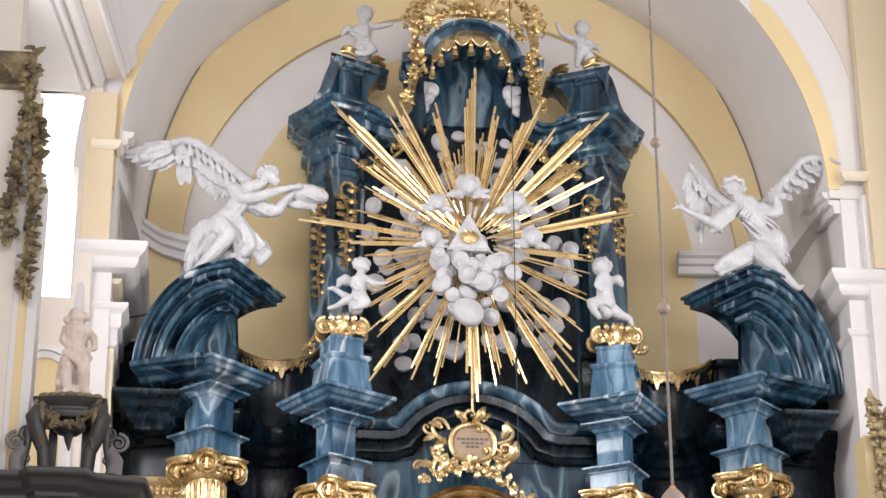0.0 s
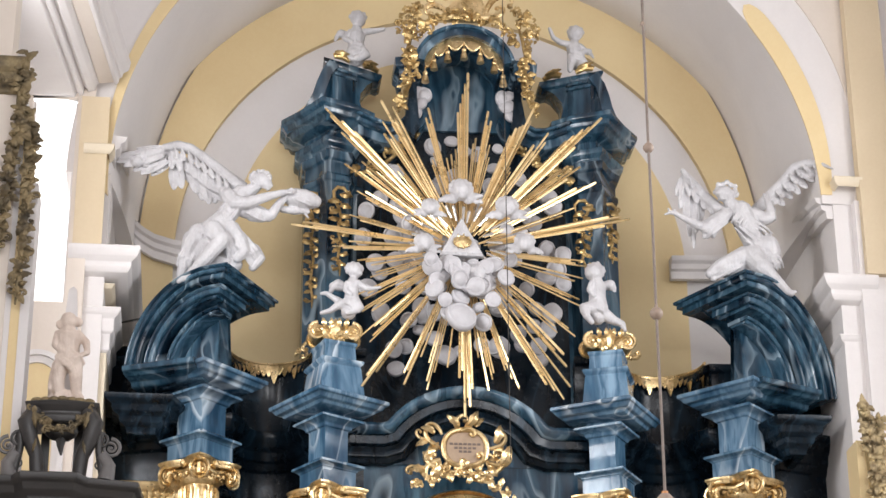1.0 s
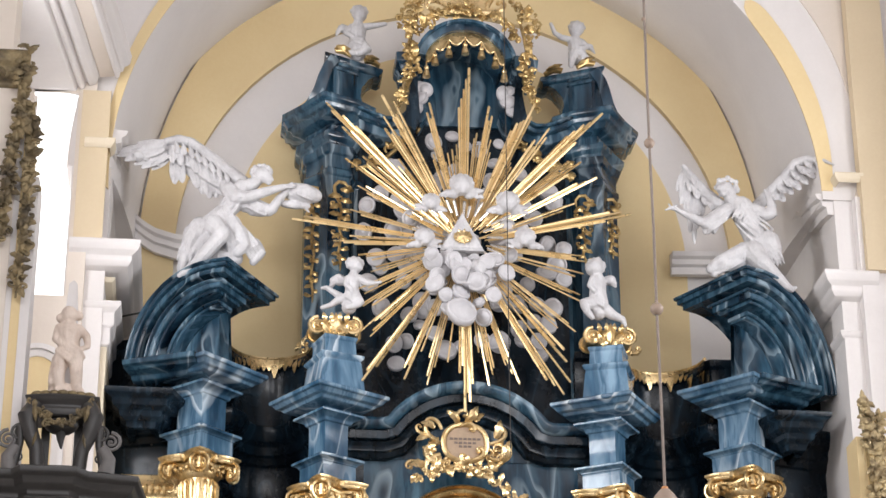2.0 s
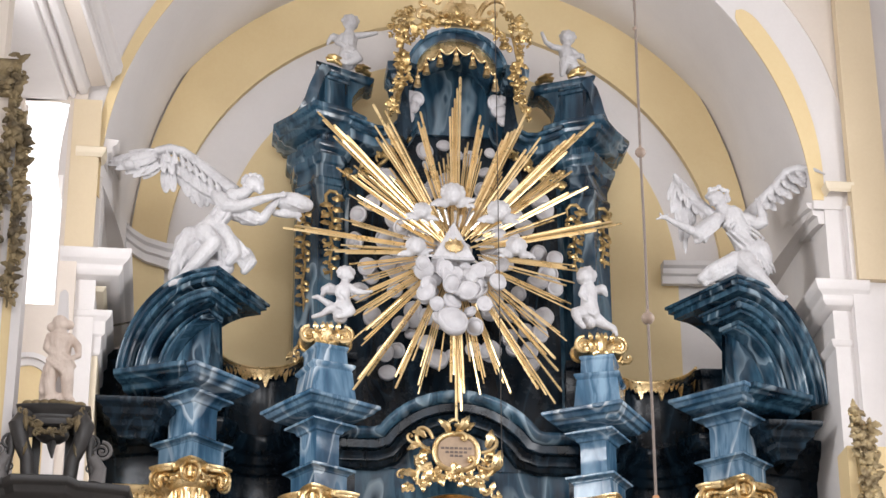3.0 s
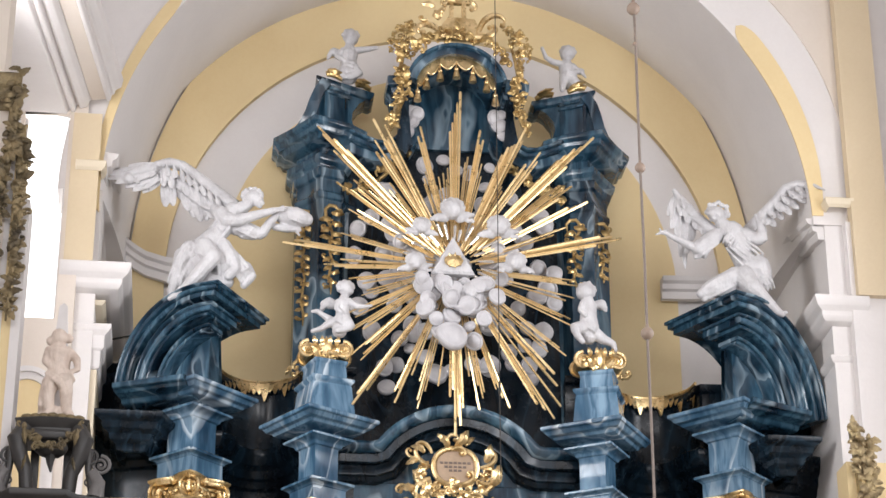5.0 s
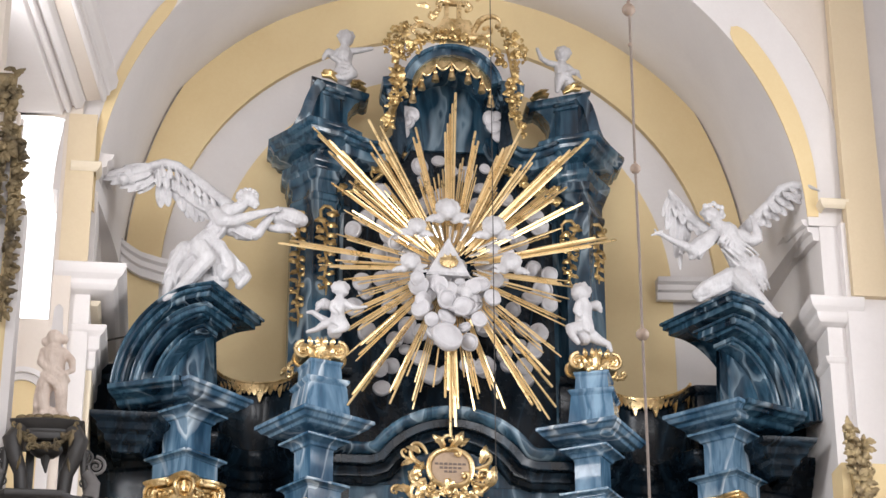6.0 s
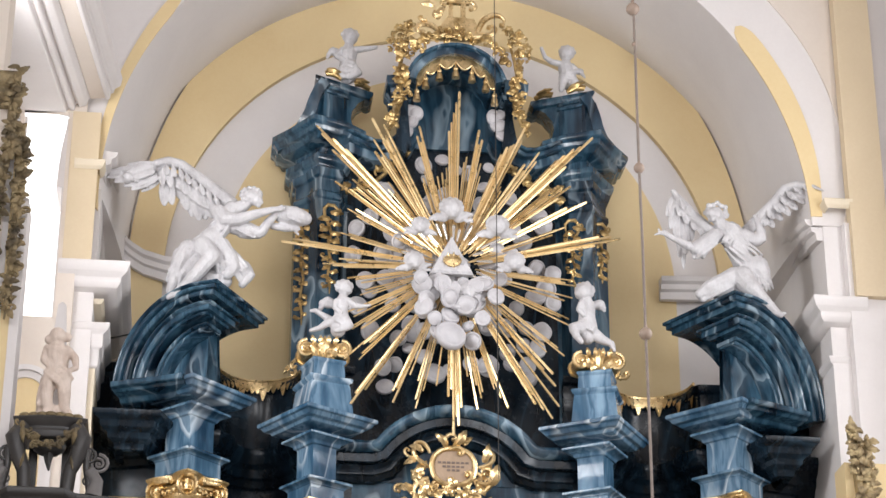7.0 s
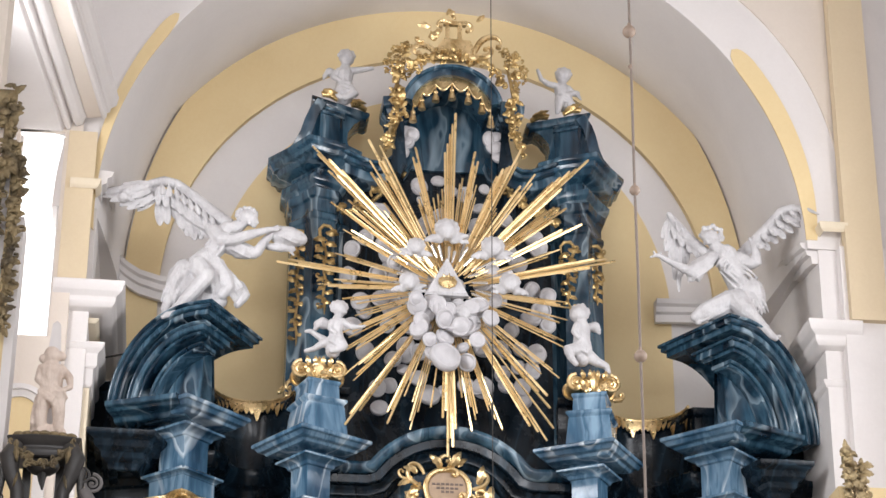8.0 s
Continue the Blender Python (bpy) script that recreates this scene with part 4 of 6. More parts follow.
# carved gilded drops on the upper pilasters
for x, y, z0, z1 in ((-1.62, 0.0, 10.0, 8.76), (-1.95, 0.26, 10.03, 8.42), (1.52, 0.0, 9.96, 8.95), (1.93, 0.26, 10.05, 9.2)):
    bm = bmesh.new()
    k = s = -1 if x < 0 else 1
    hook = [(x - k * 0.09, z0 - 0.16), (x - k * 0.10, z0 - 0.07), (x - k * 0.05, z0 - 0.01), (x + k * 0.03, z0), (x + k * 0.08, z0 - 0.06), (x + k * 0.07, z0 - 0.16), (x + k * 0.01, z0 - 0.30)]
    stem = hook + [(x + 0.02 * math.sin(i * 1.9), z0 - 0.30 + (z1 - z0 + 0.30) * i / 8) for i in range(1, 9)]
    tube(bm, [(p[0], y - 0.02, p[1]) for p in stem], [0.010, 0.018, 0.024, 0.026, 0.024, 0.022, 0.020] + [0.018] * 7 + [0.006], 7)
    z, i = z0 - 0.10, 0
    while z > z1 + 0.06:
        f = (z - z1) / (z0 - z1)
        h = -1 if i % 2 else 1
        leaf(bm, (x + h * 0.01, y - 0.03, z), 0.085 + 0.075 * f, 270 + h * rng.uniform(25, 80), 0.25, h * rng.uniform(0.2, 0.9), 0.34)
        if i % 3 == 0:
            scroll(bm, (x, y - 0.03, z), 0.09 + 0.05 * f, 270 + h * 60, h, 1.1, 0.15)
        if i % 4 == 2:
            for q_ in range(5):
                ball(bm, (x + 0.028 * math.cos(q_ * 1.26), y - 0.04, z + 0.028 * math.sin(q_ * 1.26)), 0.017, 1)
        z, i = z - rng.uniform(0.055, 0.085), i + 1
    part("gilded_drop", bm, AGED, altar, "carved gilded leaf drop")
for s in (-1, 1):
    # gilded bracket foliage under the canopy and on the cornice
    bm = bmesh.new()
    foliage(bm, [(s * 1.40, 0.10, 10.32), (s * 1.10, 0.10, 10.42), (s * 0.92, 0.15, 10.60), (s * 0.78, 0.15, 10.78), (s * 0.64, 0.12, 10.95)], 0.14, rng, 1.7, 0.06, 0.75)
    tube(bm, [(s * 1.42, 0.16, 10.28), (s * 1.12, 0.16, 10.38), (s * 0.93, 0.16, 10.56), (s * 0.70, 0.16, 10.86)], 0.03, 6)
    part("gilded_bracket", bm, AGED, altar, "carved gilded foliage bracket")
    for k in (1.62, 1.22):
        bm = bmesh.new()
        tube(bm, [(s * k - 0.11, -0.06, 11.90), (s * k, -0.07, 11.94), (s * k + 0.11, -0.06, 11.90)], [0.035, 0.055, 0.035], 10)
        leaf(bm, (s * k - 0.1, -0.12, 11.93), 0.2, 0, 0.2, 0.2, 0.22)
        part("gilded_roll", turned_in(bm), AGED, altar, "gilded rolled leaf on the pedestal")
    bm = bmesh.new()
    foliage(bm, [(s * 0.80, -0.32, 11.84), (s * 0.73, -0.34, 11.62), (s * 0.76, -0.32, 11.42), (s * 0.84, -0.28, 11.25)], 0.105, rng, 3.6, 0.14, 0.45)
    foliage(bm, [(s * 0.85, -0.28, 11.22), (s * 0.88, -0.28, 11.00)], 0.085, rng, 3.0, 0.08, 0.9)
    foliage(bm, [(s * 0.76, -0.38, 11.90), (s * 0.80, -0.40, 12.08), (s * 0.72, -0.40, 12.26), (s * 0.80, -0.40, 12.42)], 0.10, rng, 3.4, 0.12, 0.5)
    foliage(bm, [(s * 0.92, -0.36, 12.10), (s * 0.86, -0.36, 12.22), (s * 0.90, -0.36, 12.36)], 0.070, rng, 2.4, 0.06, 0.7)
    foliage(bm, [(s * 0.74, -0.40, 12.40), (s * 0.60, -0.40, 12.50)], 0.075, rng, 3.0, 0.08, 0.6)
    for x, z, k in ((0.92, 12.24, 0.036), (0.80, 12.44, 0.045), (0.72, 11.72, 0.045), (0.80, 11.46, 0.05), (0.66, 12.52, 0.036)):
        for i in range(6):
            ball(bm, (s * x + k * math.cos(i * 1.05), -0.42, z + k * math.sin(i * 1.05)), k * 0.62, 1, (1, 0.6, 1))
    tube(bm, [(s * 0.84, -0.25, 11.15), (s * 0.74, -0.27, 11.45), (s * 0.79, -0.30, 11.85), (s * 0.74, -0.33, 12.10), (s * 0.66, -0.33, 12.42)], [0.014, 0.03, 0.03, 0.025, 0.010], 6)
    part("gilded_garland", bm, AGED, altar, "carved gilded flower garland on the canopy")
bm = bmesh.new()
foliage(bm, [(HX - 0.66, -0.38, 12.02), (HX - 0.50, -0.40, 12.22), (HX - 0.28, -0.40, 12.34), (HX, -0.40, 12.40), (HX + 0.28, -0.40, 12.34), (HX + 0.50, -0.40, 12.22), (HX + 0.66, -0.38, 12.02)], 0.115, rng, 3.6, 0.10, 0.45)
part("gilded_crest", bm, AGED, altar, "carved gilded rocaille crest")
fin = thing("gilded_finial", "gilded scrolled finial on top of the canopy", "finial", (HX + 0.04, -0.34, 12.36))
bm = bmesh.new()
skin(bm, [[(x, y, z) for x, z in ((-0.30, 0.0), (0.30, 0.0), (0.26, 0.16), (0.20, 0.30), (-0.16, 0.32), (-0.24, 0.18))] for y in (-0.05, 0.05)])
box(bm, (-0.13, -0.03, 0.30), (-0.08, 0.03, 0.56)), box(bm, (0.03, -0.03, 0.30), (0.09, 0.03, 0.60)), box(bm, (-0.16, -0.035, 0.54), (0.14, 0.03, 0.60))
part("plate", bm, GOLD, fin)
bm = bmesh.new()
scroll(bm, (0.24, -0.04, 0.08), 0.40, 75, -1, 0.85, 0.12)
scroll(bm, (0.24, -0.04, 0.10), 0.26, -20, 1, 1.1, 0.16)
scroll(bm, (-0.24, -0.04, 0.06), 0.32, 130, 1, 1.0, 0.15)
scroll(bm, (0.0, -0.02, 0.56), 0.22, 20, -1, 0.9, 0.17)
scroll(bm, (-0.05, -0.02, 0.56), 0.18, 150, 1, 0.9, 0.18)
foliage(bm, [(-0.42, -0.06, 0.25), (-0.30, -0.06, 0.35), (-0.2, -0.06, 0.44)], 0.12, rng, 1.6)
foliage(bm, [(-0.10, -0.06, 0.62), (0.0, -0.06, 0.72)], 0.10, rng, 1.6)
leaf(bm, (0.28, -0.05, 0.60), 0.14, 30, 0.2, 0.4), leaf(bm, (-0.33, -0.05, 0.46), 0.18, 165, 0.2, 0.4)
tube(bm, [(-0.30, -0.02, 0.04), (0.0, -0.05, 0.0), (0.30, -0.02, 0.04)], 0.06, 8)
part("scrollwork", bm, GOLD, fin)

# fringe of the canopy: scalloped cloth and tassels
val = thing("gilded_valance", "gilded scalloped valance with tassels under the canopy", "valance")
bm = bmesh.new()
o, lower = [], []
N = 70
for i in range(N + 1):
    t = 160 - (160 - 20) * i / N
    c = math.cos(radians(t)), math.sin(radians(t))
    drop = 0.10 + 0.11 * abs(math.sin(math.pi * i / N * 6))
    x, z = HX + HR * 0.82 * c[0], HZ + HR * 0.82 * c[1]
    o.append((x, z)), lower.append((HX + (x - HX) * 0.97, z - drop))
skin(bm, [[(a[0], -0.31, a[1]), (a[0], -0.28, a[1]), (b2[0], -0.30, b2[1]), (b2[0], -0.34, b2[1])] for a, b2 in zip(o, lower)])
part("scalloped_cloth", bm, GOLD, val)
bm = bmesh.new()
tube(bm, [(p[0], -0.345, p[1]) for p in lower], 0.016, 6)
part("cord", bm, GOLD, val)
for k in range(7):
    t = radians(160 - 140 * k / 6)
    x, z = HX + HR * 0.80 * math.cos(t), HZ + HR * 0.82 * math.sin(t) - 0.15
    bm = bmesh.new()
    lathe(bm, [(0.010, 0.03), (0.012, -0.03), (0.030, -0.045), (0.036, -0.07), (0.026, -0.09), (0.042, -0.13), (0.052, -0.20), (0.02, -0.205)], (x, -0.33, z), 12)
    part("tassel", bm, GOLD, val)

# cartouche over the altarpiece, gilded frame, picture
car = thing("gilded_cartouche", "gilded rocaille cartouche with a small painted plaque", "cartouche", (-0.12, -0.66, 6.30))
bm = bmesh.new()
heart = [(math.sin(t) * (0.27 + 0.02 * math.cos(2 * t)), 0.22 * math.cos(t)) for t in [2 * math.pi * i / 36 for i in range(36)]]
skin(bm, [[(x, 0.06, z) for x, z in heart], [(x * 0.9, -0.03, z * 0.9) for x, z in heart]])
part("plaque", bm, PLAQUE, car, "faded brownish painted plaque")
for i, (zz, half) in enumerate(((0.05, 0.17), (0.0, 0.12), (-0.045, 0.07))):
    for k in range(-3, 4):
        if abs(k * 0.055) < half:
            bm = bmesh.new()
            box(bm, (k * 0.055 - 0.021, -0.036, zz - 0.014), (k * 0.055 + 0.019, -0.031, zz + 0.012))
            part("lettering_bar", bm, INK, car)
bm = bmesh.new()
tube(bm, [(x * 1.05, -0.03, z * 1.05) for x, z in heart] + [(heart[0][0] * 1.05, -0.03, heart[0][1] * 1.05)], 0.033, 8)
scroll(bm, (-0.05, -0.06, 0.20), 0.18, 30, -1, 1.2, 0.16), scroll(bm, (0.08, -0.06, -0.22), 0.20, 10, 1, 1.2, 0.16)
part("rim", bm, GOLD, car)
bm = bmesh.new()
for x, z, size, a0, h in ((-0.28, 0.16, 0.22, 110, 1), (-0.32, 0.02, 0.26, 160, -1), (-0.30, -0.15, 0.30, 200, 1), (-0.20, -0.24, 0.32, 190, -1), (-0.50, -0.36, 0.22, 120, 1), (0.30, 0.0, 0.26, 10, 1), (0.28, -0.18, 0.28, -20, 1), (0.36, -0.30, 0.30, 40, 1), (0.0, 0.24, 0.20, 70, -1), (-0.10, 0.22, 0.22, 100, -1), (0.06, -0.30, 0.22, -60, 1), (-0.46, 0.10, 0.16, 180, -1)):
    scroll(bm, (x, -0.03, z), size, a0, h, 1.1, 0.13, 0.05)
for x, z, size, a0 in ((0.02, 0.26, 0.22, 40), (-0.08, 0.24, 0.2, 120), (-0.38, 0.18, 0.16, 150), (-0.45, 0.06, 0.16, 190), (0.36, 0.06, 0.22, 60), (0.42, -0.22, 0.26, 50), (-0.48, -0.3, 0.2, 170), (0.1, 0.3, 0.14, 10)):
    leaf(bm, (x, -0.05, z), size, a0, 0.3, 0.5, 0.28)
foliage(bm, [(-0.34, 0.02, 0.12), (-0.40, 0.02, -0.1), (-0.38, 0.02, -0.3), (0.1, 0.02, -0.3), (0.36, 0.02, -0.2), (0.40, 0.02, 0.02)], 0.13, rng, 2.0, 0.05, 0.5)
foliage(bm, [(-0.65, -0.03, -0.52), (-0.45, -0.03, -0.42), (-0.2, -0.03, -0.33), (0.1, -0.03, -0.33), (0.35, -0.03, -0.42), (0.55, -0.03, -0.60), (0.64, -0.03, -0.8)], 0.10, rng, 2.6, 0.05, 0.6)
part("scrollwork", bm, GOLD, car)
frm = thing("picture_frame", "round-arched gilded frame of the altarpiece painting", "frame", (-0.12, -0.4, -0.13))
for k, (r0, r1, f) in enumerate(((0.86, 0.80, 0.10), (0.80, 0.72, 0.16), (0.72, 0.66, 0.08))):
    bm = bmesh.new()
    o, i_ = [(-r0, 3.2)] + arc(0, 5.12, r0, 180, 0, 40) + [(r0, 3.2)], [(-r1, 3.2)] + arc(0, 5.12, r1, 180, 0, 40) + [(r1, 3.2)]
    skin(bm, [[(a[0], -f * 0.7, a[1]), (a[0], 0.12, a[1]), (b2[0], 0.12, b2[1]), (b2[0], -f * 0.7, b2[1]), ((a[0] + b2[0]) / 2, -f - 0.03, (a[1] + b2[1]) / 2)] for a, b2 in zip(o, i_)])
    part("moulding", bm, GOLD, frm)
bm = bmesh.new()
o = [(-0.67, 3.2)] + arc(0, 5.12, 0.67, 180, 0, 40) + [(0.67, 3.2)]
skin(bm, [[(x, 0.02, z) for x, z in o], [(x, 0.1, z) for x, z in o]])
part("canvas", bm, CANVAS, frm, "dark painted canvas")

# ---------------------------------------------------------------- sunburst
SC = Vector((-0.136, -0.55, 8.97))
sun = thing("sunburst", "gilded sunburst of ray bundles with white clouds", "sunburst", SC)
RAYS_A = [(-1.75, 1.78, 4), (-1.48, 1.56, 2), (-1.26, 1.05, 2), (-1.45, 1.02, 3), (-1.31, 0.64, 3), (-1.41, 0.32, 2), (-0.98, 1.96, 3), (-1.03, 1.60, 2), (-0.91, 1.57, 2), (-0.84, 1.00, 2), (-0.45, 1.86, 2), (-0.39, 1.20, 2), (-0.24, 1.21, 2), (-0.11, 1.27, 2), (-2.12, 0.16, 2), (-1.61, -0.12, 3), (-1.32, -0.07, 1), (-1.30, -0.35, 2), (-1.14, -0.51, 2), (-1.35, -0.90, 3), (-1.31, -1.13, 3), (-1.29, -1.50, 4), (-1.25, -2.04, 2), (-0.77, -1.97, 2), (-0.54, -1.63, 1), (-0.48, -2.03, 3), (-0.22, -1.75, 1)]
RAYS_B = [(0.01, -2.36, 5), (0.16, -1.60, 1), (0.33, -2.00, 3), (0.54, -1.86, 2), (0.65, -1.99, 1), (1.15, -2.12, 3), (1.27, -1.94, 1), (1.26, -1.65, 2), (1.32, -1.33, 4), (1.51, -0.79, 3), (0.87, -0.76, 1), (1.50, -0.45, 2), (1.59, -0.23, 3), (2.13, 0.45, 3), (1.66, 0.38, 2), (1.41, 0.51, 2), (1.69, 0.92, 2), (1.51, 1.11, 2), (1.78, 1.82, 4), (1.54, 1.66, 2), (1.36, 1.12, 2), (1.10, 1.57, 3), (0.65, 1.12, 2), (0.90, 1.90, 4), (0.73, 1.67, 2), (0.38, 1.85, 2), (0.36, 1.36, 2), (0.19, 1.47, 2), (0.03, 2.38, 4)]
CLOUDS_A = [(-0.44, 10.57, 0.13), (-0.2, 10.64, 0.1), (-0.03, 10.54, 0.1), (0.16, 10.53, 0.12), (0.4, 10.55, 0.08), (-0.4, 10.34, 0.09), (-0.92, 10.21, 0.13), (0.68, 10.12, 0.1), (0.35, 10.35, 0.09), (-1.11, 9.83, 0.12), (1.06, 9.96, 0.14), (1.1, 9.75, 0.13), (0.86, 9.56, 0.12), (-1.29, 9.59, 0.12), (-1.32, 9.28, 0.13), (-0.96, 9.29, 0.13), (-0.8, 9.28, 0.12), (-1.17, 8.88, 0.13), (-0.92, 8.91, 0.13), (-0.73, 8.87, 0.1), (0.72, 9.71, 0.12), (1.02, 9.2, 0.13), (1.22, 9.11, 0.12), (1.13, 8.9, 0.14), (0.98, 8.74, 0.14), (1.21, 8.7, 0.12), (-1.1, 8.23, 0.12), (-0.59, 8.32, 0.13), (-0.75, 8.12, 0.12), (-0.94, 7.72, 0.12), (-0.78, 7.79, 0.11), (-0.9, 7.5, 0.12)]
CLOUDS_B = [(-0.43, 8.23, 0.12), (-0.61, 8.02, 0.09), (-0.43, 7.88, 0.12), (-0.29, 7.7, 0.16), (-0.11, 7.77, 0.09), (0.17, 7.85, 0.11), (0.4, 7.86, 0.15), (0.64, 8.05, 0.12), (0.69, 7.87, 0.12), (0.89, 7.88, 0.12), (0.91, 7.68, 0.12), (0.83, 8.13, 0.1), (1.06, 8.29, 0.14), (1.01, 8.09, 0.13), (0.88, 8.38, 0.12), (-0.99, 10.26, 0.08), (-0.61, 8.67, 0.11), (0.46, 8.57, 0.12), (0.6, 8.37, 0.12), (0.74, 8.58, 0.11)]
CLOUDS_C = [(-0.45, 9.05, 0.13), (0.3, 9.02, 0.13), (0.42, 8.8, 0.12), (-0.62, 9.12, 0.12), (0.34, 8.6, 0.12), (-0.3, 8.75, 0.12), (0.1, 8.72, 0.11), (-0.22, 8.05, 0.21), (0.07, 8.05, 0.12), (-0.21, 8.35, 0.13), (-0.4, 8.3, 0.1), (-0.03, 8.46, 0.13), (0.01, 8.24, 0.09), (-0.23, 8.53, 0.13), (-0.5, 8.54, 0.12), (-0.35, 8.13, 0.12), (0.18, 8.32, 0.11), (-0.09, 9.26, 0.11), (-0.23, 9.3, 0.1), (-0.81, 9.28, 0.11), (0.4, 9.18, 0.12), (0.58, 9.19, 0.11), (0.2, 8.72, 0.1), (-0.58, 8.79, 0.1)]

rr = random.Random(11)
HEART = Vector((-0.02, -0.44, -0.20))          # where the rays meet, in front of the clouds
for dx, dz, n in RAYS_A + RAYS_B:
    tip = Vector((dx, -0.20 if dz > -0.9 else -0.40, dz))
    ways = n + (n > 1)
    ranks = list(range(ways))
    rr.shuffle(ranks)
    d = (tip - HEART).normalized()
    s2 = Vector((-d.z, 0, d.x)).normalized()
    out = d.cross(s2).normalized()
    out = out if out.y < 0 else -out
    length = (tip - HEART).length
    for k in range(ways):
        off = k - (ways - 1) / 2
        L = length * (1.0 - (0.05 * ranks[k] + rr.uniform(0, 0.03) if ranks[k] else 0.0))
        start = rr.uniform(0.20, 0.46) if length > 1.2 else rr.uniform(0.36, 0.58)
        w0, w1 = 0.008, 0.0112 + 0.0045 * (length > 1.9) + rr.uniform(-0.002, 0.003)
        back = rr.uniform(-0.05, 0.05)
        bm = bmesh.new()
        ridge = rr.uniform(-0.8, 0.8)
        rows = []
        for f, w in ((0.0, w0), (0.985, w1), (1.0, w1 * 0.75)):
            c = HEART + d * (start + (L - start) * f) + s2 * off * (0.018 + 0.013 * f) + Vector((0, back * f, 0))
            rows.append([c - s2 * w, c + s2 * w * ridge + out * w, c + s2 * w, c - out * w * 0.5])
        skin(bm, rows)
        part("ray", bm, RAYGOLD, sun, smooth=0)
# short near-white rays added round the triangle, standing in for glints on the gilding
for i in range(26):
    a = radians(18 + i * 360 / 26 + rr.uniform(-6, 6))
    if 235 < math.degrees(a) % 360 < 305:
        continue
    d = Vector((math.cos(a), 0, math.sin(a)))
    s2 = Vector((-d.z, 0, d.x))
    c0, L = d * rr.uniform(0.26, 0.40) + Vector((-0.05, -0.56, -0.16)), rr.uniform(0.14, 0.30)
    bm = bmesh.new()
    skin(bm, [[c0 + d * L * f - s2 * w, c0 + d * L * f + Vector((0, -w * 0.7, 0)), c0 + d * L * f + s2 * w, c0 + d * L * f + Vector((0, w, 0))] for f, w in ((0.0, 0.012), (0.9, 0.020), (1.0, 0.008))])
    part("glint_ray", bm, GLINT, sun, "short near-white ray standing in for a glint", smooth=0)


def cloud_mesh(seed):
    """A puff like a flattened shell: swollen disc with a raised rim and a curl."""
    q = random.Random(seed)
    bm = bmesh.new()
    prof = [(0.02, -0.50), (0.45, -0.46), (0.80, -0.33), (0.97, -0.10), (1.0, 0.08), (0.96, 0.20), (0.90, 0.27), (0.84, 0.28), (0.78, 0.25), (0.60, 0.36), (0.30, 0.46), (0.02, 0.49)]
    if seed % 2:        # some are cupped, with a groove inside the rim
        prof[7:10] = [(0.84, 0.25), (0.78, 0.13), (0.60, 0.30)]
    lathe(bm, prof, (0, 0, 0), 22)
    for v in bm.verts:
        v.co *= 1 + 0.10 * noise.noise(v.co * 1.1 + Vector((seed * 3.1, 0, 0)))
    bmesh.ops.recalc_face_normals(bm, faces=bm.faces)
    me = bpy.data.meshes.new("cloud_puff")
    bm.to_mesh(me)
    bm.free()
    me.materials.append(CLOUD)
    for p in me.polygons:
        p.use_smooth = True
    return me


PUFFS = [cloud_mesh(i) for i in range(5)]
q = random.Random(3)
for level, table in ((-0.15, CLOUDS_A), (-0.15, CLOUDS_B), (-0.80, CLOUDS_C)):
    for x, z, r in table:
        front = 0.36 if table is CLOUDS_C and z < 8.8 else 0.0       # the lower bank hangs in front of the rays
        z -= 0.11 + 0.48 * front if table is CLOUDS_C else 0.0
        ob = new("cloud_puff", PUFFS[q.randrange(5)])
        ob.parent = sun
        e = Euler((radians(90 + q.uniform(-35, 35)), radians(q.uniform(-30, 30)), radians(q.uniform(-25, 25))))
        ob.matrix_basis = Matrix.LocRotScale(Vector((x, level - front + q.uniform(-0.1, 0.1), z)) - SC, e, (r * 0.94, r * 0.94, r))
for i in range(46):
    a = q.uniform(0, 2 * math.pi)
    k = q.uniform(0.45, 1.25)
    ob = new("cloud_puff", PUFFS[q.randrange(5)])
    ob.parent = sun
    r = q.uniform(0.09, 0.14)
    ob.matrix_basis = Matrix.LocRotScale((k * math.cos(a), 0.45 + q.uniform(-0.1, 0.05), k * math.sin(a) * 1.05), Euler((radians(90 + q.uniform(-35, 35)), 0, radians(q.uniform(-25, 25)))), (r, r, r))
for i in range(26):
    ob = new("cloud_puff", PUFFS[q.randrange(5)])
    ob.parent = sun
    r = q.uniform(0.085, 0.125)
    ob.matrix_basis = Matrix.LocRotScale((q.uniform(-0.42, 0.40), q.uniform(-0.64, -0.46), q.uniform(-0.82, -0.44)), Euler((radians(90 + q.uniform(-45, 45)), radians(q.uniform(-40, 40)), radians(q.uniform(-35, 35)))), (r, r, r))
for s in (-1, 1):
    for x, z, r in ((0.58, 11.26, 0.11), (0.64, 11.12, 0.10), (0.52, 11.38, 0.11), (0.60, 11.42, 0.08)):
        ob = new("cloud_puff", PUFFS[q.randrange(5)])
        ob.parent = sun
        ob.matrix_basis = Matrix.LocRotScale(Vector((s * x - 0.02, -0.05, z)) - SC, Euler((radians(90 + q.uniform(-20, 20)), 0, radians(q.uniform(-25, 25)))), (r, r, r))

for i in range(7):
    a = 2 * math.pi * i / 7 + 0.3
    ob = new("cloud_puff", PUFFS[q.randrange(5)])
    ob.parent = sun
    ob.matrix_basis = Matrix.LocRotScale((-0.05 + 0.15 * math.cos(a), -0.30, -0.16 + 0.14 * math.sin(a)), Euler((radians(90 + q.uniform(-25, 25)), 0, radians(q.uniform(-25, 25)))), (0.12, 0.12, 0.12))

